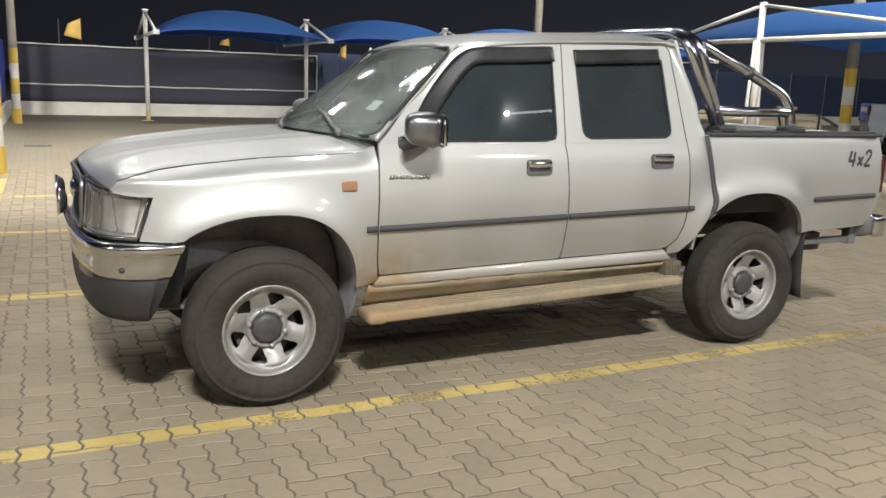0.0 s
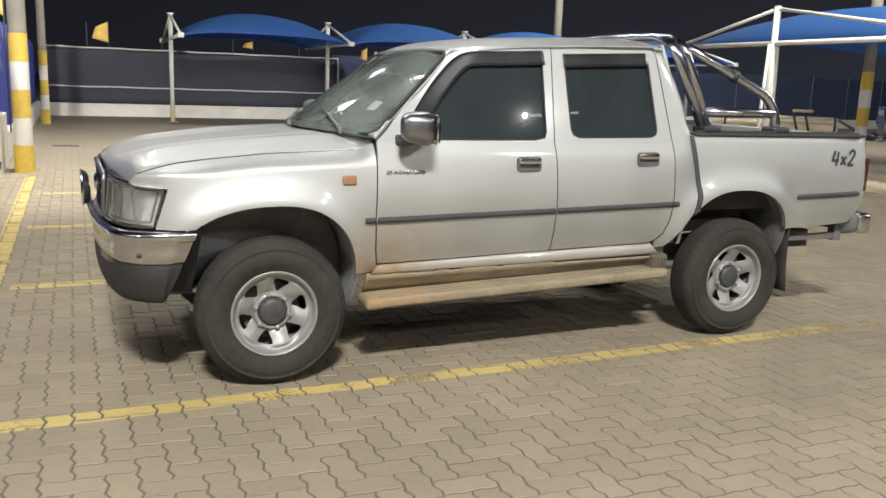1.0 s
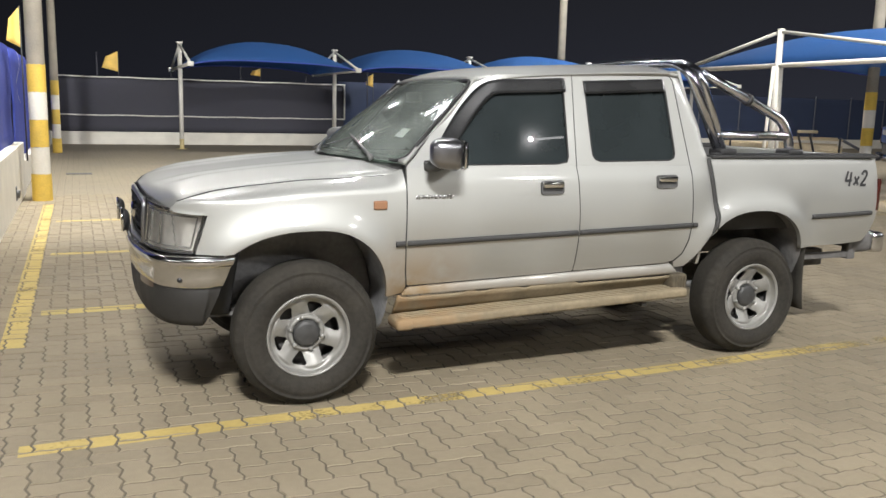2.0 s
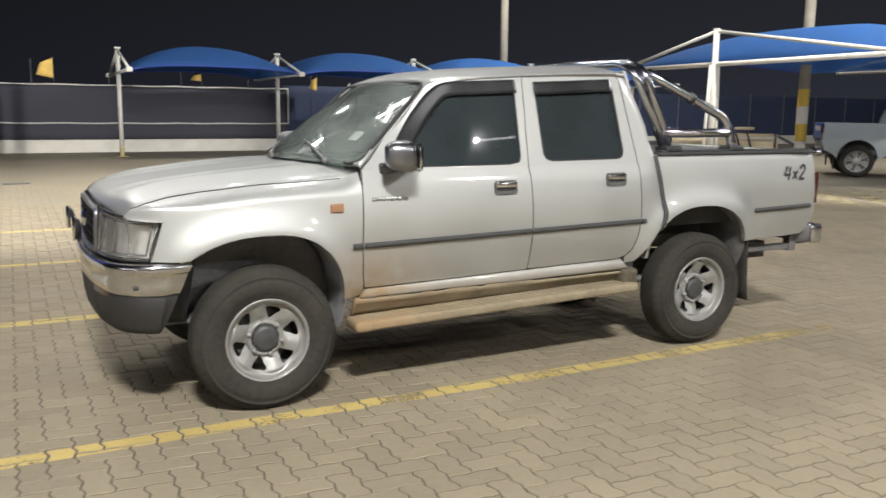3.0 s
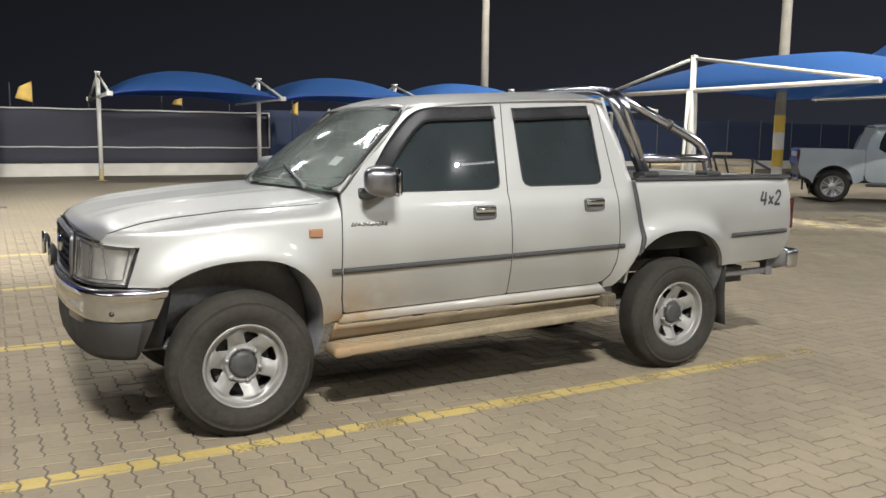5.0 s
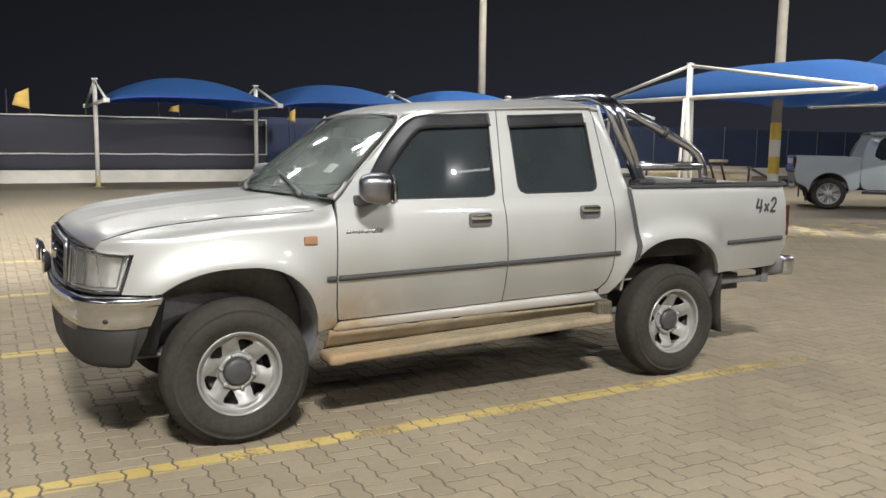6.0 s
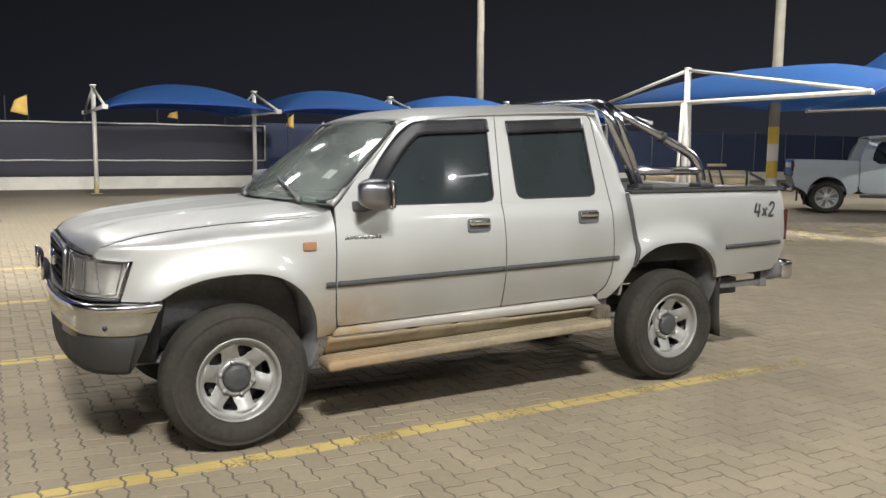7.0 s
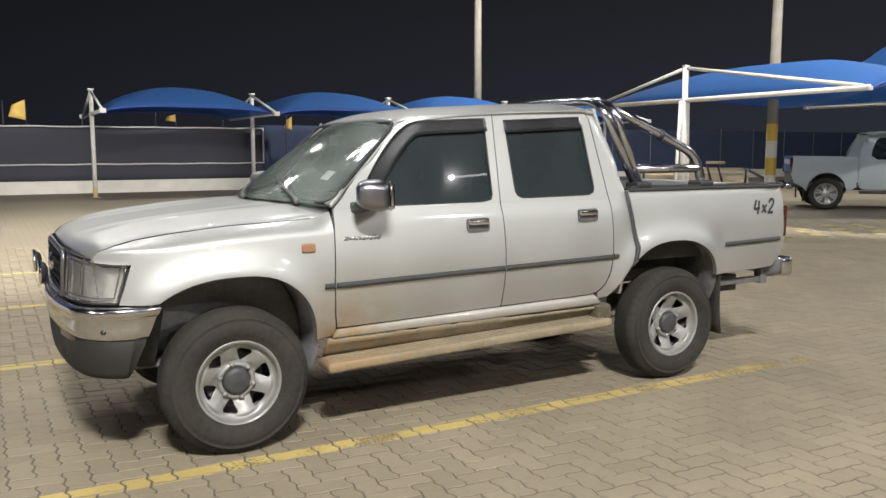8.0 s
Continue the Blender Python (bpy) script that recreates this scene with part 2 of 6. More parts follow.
TUBE_STEEL = mat("polished_tube", (0.56, 0.58, 0.64), rough=0.17, metal=1.0, vary=0.12, scale=9, bump=0.06, bump_scale=14)
MIRROR_CHROME = mat("dark_chrome", (0.29, 0.29, 0.305), rough=0.32, metal=1.0, vary=0.08, scale=9)
BADGE_GREY = mat("badge_grey", (0.30, 0.30, 0.29), rough=0.35, metal=0.7, vary=0.15, scale=20)
WIPER_GREY = mat("wiper_grey", (0.13, 0.13, 0.128), rough=0.45, metal=0.3, vary=0.2, scale=20)
DASH = mat("dash_plastic", (0.22, 0.25, 0.22), rough=0.7, vary=0.2, scale=14)
DECAL = mat("decal_grey", (0.035, 0.035, 0.037), rough=0.4, vary=0.1)
CONCRETE = mat("concrete_pole", (0.232, 0.208, 0.166), rough=0.85, vary=0.2, scale=3, bump=0.3, bump_scale=50)
STICKER = mat("sticker_paper", (0.95, 0.76, 0.84), rough=0.7, vary=0.05, scale=30)
PAINT_WHITE = mat("white_wall_paint", (0.66, 0.63, 0.55), rough=0.8, vary=0.14, scale=2.2, bump=0.15, bump_scale=40)
PAINT_YELLOW = mat("yellow_pole_paint", (0.62, 0.42, 0.07), rough=0.7, vary=0.16, scale=5, bump=0.15, bump_scale=50)
POST_GREY = mat("pale_grey_post", (0.12, 0.125, 0.145), rough=0.6, vary=0.15, scale=4)
FOOT_YELLOW = mat("faded_yellow_foot", (0.52, 0.43, 0.22), rough=0.8, vary=0.25, scale=7, bump=0.2, bump_scale=60)
STEEL_WHITE = mat("white_steel_paint", (0.60, 0.58, 0.52), rough=0.5, vary=0.14, scale=5)
MESH_GREY = mat("grey_screen", (0.046, 0.046, 0.058), rough=0.9, vary=0.2, scale=0.8, bump=0.2, bump_scale=120)
MESH_NAVY = mat("navy_screen", (0.034, 0.048, 0.092), rough=0.9, vary=0.2, scale=0.6, bump=0.2, bump_scale=120)
MESH_BLUE = mat("blue_screen", (0.030, 0.050, 0.30), rough=0.85, vary=0.2, scale=1.5, bump=0.2, bump_scale=100)
FLAG = mat("yellow_flag_cloth", (0.72, 0.48, 0.12), rough=0.8, vary=0.15, scale=6)
CLOTH = mat("blue_shade_cloth", (0.020, 0.096, 0.288), rough=0.8, vary=0.12, scale=0.7, bump=0.1, bump_scale=200)
def woven(m, open_share, glow_share):
    """Knitted shade cloth: some light passes through its holes and some soaks through its yarn."""
    n, l, p = m.node_tree.nodes, m.node_tree.links, m.node_tree.nodes["Principled BSDF"]
    base = p.inputs["Base Color"].links[0].from_socket
    tl, tr, a, b = n.new("ShaderNodeBsdfTranslucent"), n.new("ShaderNodeBsdfTransparent"), n.new("ShaderNodeMixShader"), n.new("ShaderNodeMixShader")
    l.new(base, tl.inputs["Color"])
    a.inputs[0].default_value, b.inputs[0].default_value = glow_share, open_share
    l.new(p.outputs[0], a.inputs[1]); l.new(tl.outputs[0], a.inputs[2])
    l.new(a.outputs[0], b.inputs[1]); l.new(tr.outputs[0], b.inputs[2])
    l.new(b.outputs[0], n["Material Output"].inputs["Surface"])


woven(CLOTH, 0.30, 0.30)
PAVER = mat("paver_concrete", (0.250, 0.208, 0.141), rough=0.85, vary=0.22, scale=1.3, bump=0.35, bump_scale=140, rand=0.35, fine=25)
PAVER_JOINED = mat("paver_concrete_field", (0.250, 0.208, 0.141), rough=0.85, vary=0.22, scale=1.3, bump=0.35, bump_scale=140, rand=0.35, island=True, fine=25)
JOINT = mat("joint_sand", (0.118, 0.098, 0.068), rough=0.95, vary=0.2, scale=4)
PICKUP_WHITE = mat("pale_pickup_paint", (0.40, 0.445, 0.46), rough=0.35, metal=0.1, vary=0.06, scale=2, coat=0.5)
CRATE_BLUE = mat("blue_crate_plastic", (0.03, 0.075, 0.26), rough=0.5, vary=0.15, scale=6)
WOOD = mat("trailer_wood", (0.46, 0.38, 0.25), rough=0.8, vary=0.25, scale=5, bump=0.2, bump_scale=60)


# ---- mesh helpers ----
def finish(name, bm, material, parent=None, label="", smooth=True, loc=None):
    me = bpy.data.meshes.new(name)
    bm.normal_update()
    bm.to_mesh(me)
    bm.free()
    for f in me.polygons:
        f.use_smooth = smooth
    if material:
        me.materials.append(material)
    ob = new(name, me)
    if parent:
        ob.parent = parent
    if loc:
        ob.location = loc
    if label:
        ob["label"] = label
    return ob


def part(name, bm, material, parent, label="", smooth=True):
    return finish(name, bm, material, parent, label, smooth)


def thing(name, loc=(0, 0, 0), **tags):
    ob = new(name)
    ob.location = loc
    return tagged(ob, **tags)


def facing(bm, way):
    """Turns a sheet's faces to look the given way."""
    bm.normal_update()
    way = Vector(way)
    if sum(f.normal.dot(way) * f.calc_area() for f in bm.faces) < 0:
        bmesh.ops.reverse_faces(bm, faces=bm.faces[:])
    return bm


def sharp_by_angle(bm, deg=35):
    bm.normal_update()
    for e in bm.edges:
        if len(e.link_faces) == 2 and e.calc_face_angle(0) > radians(deg):
            e.smooth = False
    return bm


def box(bm, lo, hi, bevel=0.0, seg=2):
    """A box between two corners, its edges rounded."""
    tmp = bmesh.new()
    bmesh.ops.create_cube(tmp, size=1.0)
    lo, hi = Vector(lo), Vector(hi)
    for v in tmp.verts:
        v.co = Vector([(a + b) / 2 + c * (b - a) for a, b, c in zip(lo, hi, v.co)])
    if bevel:
        bmesh.ops.bevel(tmp, geom=tmp.edges[:], offset=bevel, segments=seg, affect="EDGES", profile=0.6)
    join(bm, tmp)
    return bm


def join(bm, tmp, m=None):
    vs = [bm.verts.new(m @ v.co if m else v.co) for v in tmp.verts]
    tmp.verts.index_update()
    hard = [(e.verts[0].index, e.verts[1].index) for e in tmp.edges if not e.smooth]
    for f in tmp.faces:
        try:
            nf = bm.faces.new([vs[v.index] for v in f.verts])
            nf.smooth = f.smooth
        except ValueError:
            pass
    for a, b in hard:
        e = bm.edges.get((vs[a], vs[b]))
        if e:
            e.smooth = False
    tmp.free()


def tube(bm, pts, r, sides=14, cap=True):
    """A round tube along a line of points; r may be one radius or one for each point."""
    pts = [Vector(p) for p in pts]
    rs = r if isinstance(r, (list, tuple)) else [r] * len(pts)
    rings, side = [], None
    for i, p in enumerate(pts):
        d = (pts[min(i + 1, len(pts) - 1)] - pts[max(i - 1, 0)]).normalized()
        if side is None:
            side = d.orthogonal().normalized()
        side = (side - d * side.dot(d)).normalized()
        up = d.cross(side)
        rings.append([bm.verts.new(p + rs[i] * (math.cos(2 * math.pi * k / sides) * side + math.sin(2 * math.pi * k / sides) * up)) for k in range(sides)])
    for a, b in zip(rings, rings[1:]):
        for k in range(sides):
            bm.faces.new((a[k], a[(k + 1) % sides], b[(k + 1) % sides], b[k]))
    if cap:
        bm.faces.new(rings[0][::-1])
        bm.faces.new(rings[-1])
    return bm


def rounded_path(pts, r, n=6):
    """The points of a bent line, its corners rounded."""
    pts = [Vector(p) for p in pts]
    out = [pts[0]]
    for a, b, c in zip(pts, pts[1:], pts[2:]):
        d1, d2 = (a - b), (c - b)
        k = min(r, d1.length * 0.49, d2.length * 0.49)
        p, q = b + d1.normalized() * k, b + d2.normalized() * k
        for i in range(n + 1):
            t = i / n
            out.append((1 - t) ** 2 * p + 2 * t * (1 - t) * b + t * t * q)
    return out + [pts[-1]]


def lathe(bm, profile, seg=48, centre=(0, 0, 0), skip=None, close=False):
    """Turns a profile of (radius, y) round the y axis."""
    c = Vector(centre)
    rings = [[bm.verts.new(c + Vector((r * math.cos(2 * math.pi * k / seg), y, r * math.sin(2 * math.pi * k / seg)))) for k in range(seg)] for r, y in profile]
    for i, (a, b) in enumerate(zip(rings, rings[1:])):
        for k in range(seg):
            if skip and skip(i, k):
                continue
            bm.faces.new((a[k], b[k], b[(k + 1) % seg], a[(k + 1) % seg]))
    if close:
        bm.faces.new(rings[-1][::-1])
    return rings


def sheet(bm, fn, nu, nv):
    """A grid of faces over fn(u, v), u and v from 0 to 1."""
    vs = [[bm.verts.new(fn(i / nu, j / nv)) for j in range(nv + 1)] for i in range(nu + 1)]
    for i in range(nu):
        for j in range(nv):
            bm.faces.new((vs[i][j], vs[i + 1][j], vs[i + 1][j + 1], vs[i][j + 1]))
    return vs


def thicken(bm, d):
    """Gives a sheet its thickness d, on the side away from its normals."""
    bm.normal_update()
    old = bm.faces[:]
    edges = [e for e in bm.edges if len(e.link_faces) == 1]
    norm = {v: v.normal.copy() for v in bm.verts}
    twin = {v: bm.verts.new(v.co - norm[v] * d) for v in list(bm.verts)}
    for f in old:
        nf = bm.faces.new([twin[v] for v in reversed(f.verts)])
        nf.smooth = True
    for e in edges:
        f = e.link_faces[0]
        a, b = e.verts
        lv = list(f.verts)
        if lv[(lv.index(a) + 1) % len(lv)] == b:
            a, b = b, a
        try:
            bm.faces.new((a, b, twin[b], twin[a]))
        except ValueError:
            pass
    return bm


def clip_poly(poly, axis, value, keep_less):
    out = []
    for a, b in zip(poly, poly[1:] + poly[:1]):
        ia, ib = (a[axis] <= value) == keep_less or a[axis] == value, (b[axis] <= value) == keep_less or b[axis] == value
        if ia:
            out.append(a)
        if ia != ib:
            t = (value - a[axis]) / (b[axis] - a[axis])
            p = [a[0] + t * (b[0] - a[0]), a[1] + t * (b[1] - a[1])]
            p[axis] = value
            out.append(tuple(p))
    return out


def smooth_line(pts, n=6):
    """A smooth curve through points (Catmull-Rom)."""
    out = []
    for i in range(len(pts) - 1):
        p0, p1, p2, p3 = pts[max(i - 1, 0)], pts[i], pts[i + 1], pts[min(i + 2, len(pts) - 1)]
        for k in range(n):
            t = k / n
            out.append(tuple(0.5 * (2 * b + (c - a) * t + (2 * a - 5 * b + 4 * c - d) * t * t + (3 * b - a - 3 * c + d) * t ** 3) for a, b, c, d in zip(p0, p1, p2, p3)))
    return out + [tuple(pts[-1])]


def panel(outline, surface, depth=0.022, h=0.035, lip=0.0, mirror=None):
    """A pressed-metal panel: the outline in (x, z), bent over y = surface(x, z), its rim turned inwards."""
    bm = bmesh.new()
    xs, zs = [p[0] for p in outline], [p[1] for p in outline]
    found = {}

    def vert(p):
        key = (round(p[0], 4), round(p[1], 4))
        if key not in found:
            found[key] = bm.verts.new((p[0], surface(p[0], p[1]), p[1]))
        return found[key]

    nx, nz = math.ceil((max(xs) - min(xs)) / h), math.ceil((max(zs) - min(zs)) / h)
    for i in range(nx):
        x0, x1 = min(xs) + i * h, min(xs) + (i + 1) * h
        col = clip_poly(clip_poly(outline, 0, x0, False), 0, x1, True)
        if len(col) < 3:
            continue
        for j in range(nz):
            z0, z1 = min(zs) + j * h, min(zs) + (j + 1) * h
            cell = clip_poly(clip_poly(col, 1, z0, False), 1, z1, True)
            vs = []
            for p in cell:
                v = vert(p)
                if v not in vs:
                    vs.append(v)
            if len(vs) >= 3:
                try:
                    bm.faces.new(vs)
                except ValueError:
                    pass
    bmesh.ops.recalc_face_normals(bm, faces=bm.faces[:])
    bm.normal_update()
    if sum(f.normal.y * f.calc_area() for f in bm.faces) > 0:
        bmesh.ops.reverse_faces(bm, faces=bm.faces[:])
    rim = [e for e in bm.edges if len(e.link_faces) == 1]
    for e in rim:
        e.smooth = False
    ring = {v for e in rim for v in e.verts}
    ext = {v: bm.verts.new(v.co + Vector((0, depth, 0))) for v in ring}
    for e in rim:
        a, b = e.verts
        lv = list(e.link_faces[0].verts)
        if lv[(lv.index(a) + 1) % len(lv)] == b:
            a, b = b, a
        bm.faces.new((a, b, ext[b], ext[a]))
    for v in ring:
        v.co.y += lip
    if mirror is not None:
        flip(bm, mirror)
    return bm


def flip(bm, middle):
    for v in bm.verts:
        v.co.y = 2 * middle - v.co.y
    bmesh.ops.reverse_faces(bm, faces=bm.faces[:])
    return bm


def ring_panel(outer, inner, surface, depth=0.022, rows=3, mirror=None):
    """A frame between two closed outlines of equally many points, bent over the surface."""
    bm = bmesh.new()
    n = len(outer)
    rings = []
    for k in range(rows + 1):
        t = k / rows
        rings.append([bm.verts.new((a[0] + t * (b[0] - a[0]), surface(a[0] + t * (b[0] - a[0]), a[1] + t * (b[1] - a[1])), a[1] + t * (b[1] - a[1]))) for a, b in zip(outer, inner)])
    back_o = [bm.verts.new(v.co + Vector((0, depth, 0))) for v in rings[0]]
    back_i = [bm.verts.new(v.co + Vector((0, depth, 0))) for v in rings[-1]]
    for a, b in zip([back_o] + rings, rings + [back_i]):
        for i in range(n):
            bm.faces.new((a[i], a[(i + 1) % n], b[(i + 1) % n], b[i]))
    for r in (rings[0], rings[-1]):
        for i in range(n):
            bm.edges.get((r[i], r[(i + 1) % n])).smooth = False
    bmesh.ops.recalc_face_normals(bm, faces=bm.faces[:])
    bm.normal_update()
    f = max(bm.faces, key=lambda q: abs(q.normal.y))
    if f.normal.y > 0:
        bmesh.ops.reverse_faces(bm, faces=bm.faces[:])
    if mirror is not None:
        flip(bm, mirror)
    return bm


def resample(pts, n, closed=True):
    """n points at even steps along a line."""
    pts = [tuple(p) for p in pts] + ([tuple(pts[0])] if closed else [])
    length = [0.0]
    for a, b in zip(pts, pts[1:]):
        length.append(length[-1] + math.dist(a, b))
    out = []
    for k in range(n):
        s = length[-1] * k / (n if closed else n - 1)
        i = max(j for j in range(len(pts) - 1) if length[j] <= s + 1e-9)
        t = (s - length[i]) / max(length[i + 1] - length[i], 1e-9)
        out.append(tuple(a + t * (b - a) for a, b in zip(pts[i], pts[i + 1])))
    return out


def round_corners(pts, r, n=5):
    """A closed outline with rounded corners; r: one radius, or one for each corner."""
    out = []
    for i, b in enumerate(pts):
        a, c = Vector(pts[i - 1]), Vector(pts[(i + 1) % len(pts)])
        b = Vector(b)
        d1, d2 = a - b, c - b
        k = min(r[i] if isinstance(r, (list, tuple)) else r, d1.length * 0.48, d2.length * 0.48)
        p, q = b + d1.normalized() * k, b + d2.normalized() * k
        for s in range(n + 1):
            t = s / n
            out.append(tuple((1 - t) ** 2 * p + 2 * t * (1 - t) * b + t * t * q))
    return out


def step01(a, b, x):
    t = min(1, max(0, (x - a) / (b - a)))
    return t * t * (3 - 2 * t)


# ---- the lot: ground, pavers, lines ----
W = 0.114          # half a paver's length, one paver's width
AREA = (-46, 140, -58, 96)   # near field of single stones, in cells: x from, x to, y from, y to
CELL0 = (-1.131, -0.484)


def edge_points(i, j, along):
    """The toothed joint along one side of a cell, from its lower or left end to the other."""
    x, y = CELL0[0] + i * W, CELL0[1] + j * W
    a = 0.0085
    if along == "x":
        return [(x, y), (x + W * 0.30, y + a * 0.55), (x + W * 0.70, y - a * 0.55)]
    return [(x, y), (x + a, y + W * 0.30), (x - a, y + W * 0.70)]


def paver_outline(i, j, lying):
    """The outline of the stone whose lower left cell is (i, j)."""
    w, h = (2, 1) if lying else (1, 2)
    pts = []
    for k in range(w):
        pts += edge_points(i + k, j, "x")
    for k in range(h):
        pts += edge_points(i + w, j + k, "y")
    for k in reversed(range(w)):
        e = edge_points(i + k, j + h, "x")
        pts += [(CELL0[0] + (i + k + 1) * W, CELL0[1] + (j + h) * W), e[2], e[1]]
    for k in reversed(range(h)):
        e = edge_points(i, j + k, "y")
        pts += [(CELL0[0] + i * W, CELL0[1] + (j + k + 1) * W), e[2], e[1]]
    return pts


def inset(pts, d):
    out = []
    n = len(pts)
    for k in range(n):
        a, b, c = Vector(pts[k - 1]), Vector(pts[k]), Vector(pts[(k + 1) % n])
        n1, n2 = (b - a).normalized(), (c - b).normalized()
        nn = Vector((-(n1.y + n2.y), n1.x + n2.x))
        nn = nn.normalized() if nn.length > 1e-6 else Vector((-n1.y, n1.x))
        out.append(tuple(b + nn * d))
    return out


def stones():
    for j in range(AREA[2], AREA[3]):
        for i in range(AREA[0], AREA[1]):
            r = (i - j) % 4
            if r == 0:
                yield i, j, True
            elif r == 2:
                yield i, j - 1, False


ground = bmesh.new()
gx0, gx1 = CELL0[0] + (AREA[0] + 1) * W, CELL0[0] + (AREA[1] - 1) * W
gy0, gy1 = CELL0[1] + (AREA[2] + 1) * W, CELL0[1] + (AREA[3] - 1) * W
xs = [-300, -40, gx0, gx0 + 0.001, gx1 - 0.001, gx1, 60, 300]
ys = [-300, -30, gy0, gy0 + 0.001, gy1 - 0.001, gy1, 60, 300]
gv = [[ground.verts.new((x, y, -0.0030 if gx0 < x < gx1 and gy0 < y < gy1 else -0.004)) for y in ys] for x in xs]
for i in range(len(xs) - 1):
    for j in range(len(ys) - 1):
        ground.faces.new((gv[i][j], gv[i + 1][j], gv[i + 1][j + 1], gv[i][j + 1]))


def far_paving():
    """Block paving too far off to be told apart stone by stone: courses of joints over the sand-coloured bed."""
    m = mat("far_block_paving", (0.268, 0.226, 0.158), rough=0.88, vary=0.17, scale=0.5, bump=0.2, bump_scale=40, fine=12)
    n, l, p = m.node_tree.nodes, m.node_tree.links, m.node_tree.nodes["Principled BSDF"]
    base = p.inputs["Base Color"].links[0].from_socket
    geo = n.new("ShaderNodeNewGeometry")
    br = n.new("ShaderNodeTexBrick")
    br.inputs["Scale"].default_value = 1.0
    br.inputs["Brick Width"].default_value, br.inputs["Row Height"].default_value = 2 * W, W
    br.inputs["Mortar Size"].default_value = 0.006
    br.inputs["Color1"].default_value, br.inputs["Color2"].default_value = (1, 1, 1, 1), (0.92, 0.92, 0.92, 1)
    br.inputs["Mortar"].default_value = (0.66, 0.65, 0.63, 1)
    l.new(geo.outputs["Position"], br.inputs["Vector"])
    mx = n.new("ShaderNodeMix"); mx.data_type = "RGBA"; mx.blend_type = "MULTIPLY"; mx.inputs[0].default_value = 1
    l.new(base, mx.inputs[6]); l.new(br.outputs["Color"], mx.inputs[7]); l.new(mx.outputs[2], p.inputs["Base Color"])
    return m


ground_ob = finish("ground", ground, far_paving(), smooth=False)
ground_ob.data.materials.append(JOINT)
for f in ground_ob.data.polygons:
    c = f.center
    if gx0 < c.x < gx1 and gy0 < c.y < gy1:
        f.material_index = 1
tagged(ground_ob, "sand-coloured concrete block paving of a car park", "ground", kind="structure")

# each painted line: x from, x to, y from, y to
LINES = [(-1.30, 4.10, -0.155, -0.035), (-1.30, 3.72, 2.41, 2.55), (-1.30, 3.72, 4.88, 5.01), (-1.30, 3.72, 7.30, 7.43),
         (-1.50, -1.36, 1.6, 9.2)]


# ---- the silver pickup ----
M = 0.80      # the truck's middle line
ARCHES = ((0.02, 0.44, 0.41, 0.462), (2.80, 0.50, 0.42, 0.43))


def arch_reach(k, ahead):
    """The arch's half width: the front one runs further forward, to the bumper."""
    return 0.53 if k == 0 and ahead else ARCHES[k][2]


def arch(k, a0, a1, n=26, grow=0.0):
    cx, cz, rx, rz = ARCHES[k]
    out = []
    for i in range(n + 1):
        a = radians(a0 + (a1 - a0) * i / n)
        c, s = math.cos(a), math.sin(a)
        rx = arch_reach(k, c < 0)
        out.append((cx + (rx + grow) * math.copysign(abs(c) ** (2 / 2.4), c), cz + (rz + grow) * math.copysign(abs(s) ** (2 / 2.4), s)))
    return out


def piecewise(pts, x):
    if x <= pts[0][0]:
        return pts[0][1]
    for (a, p), (b, q) in zip(pts, pts[1:]):
        if x <= b:
            return p + (q - p) * (x - a) / (b - a)
    return pts[-1][1]


SEAM = [(-0.70, 0.990), (-0.64, 1.005), (-0.598, 1.044), (-0.536, 1.064), (-0.436, 1.086), (-0.281, 1.108), (-0.148, 1.121), (-0.011, 1.134), (0.131, 1.140), (0.30, 1.147), (0.42, 1.155), (0.56, 1.172)]


def shoulder(x):
    return piecewise([(-0.62, 1.040), (-0.54, 1.050), (-0.42, 1.055), (-0.29, 1.066), (-0.02, 1.092), (0.26, 1.102), (0.56, 1.110)], x)


def inward(x):
    """How far the fender's top leans in for each metre it rises."""
    return piecewise([(-0.62, 0.8), (-0.54, 3.2), (-0.436, 3.2), (-0.25, 2.5), (0.0, 2.3), (0.25, 2.2), (0.42, 1.8), (0.507, 0.6)], x)


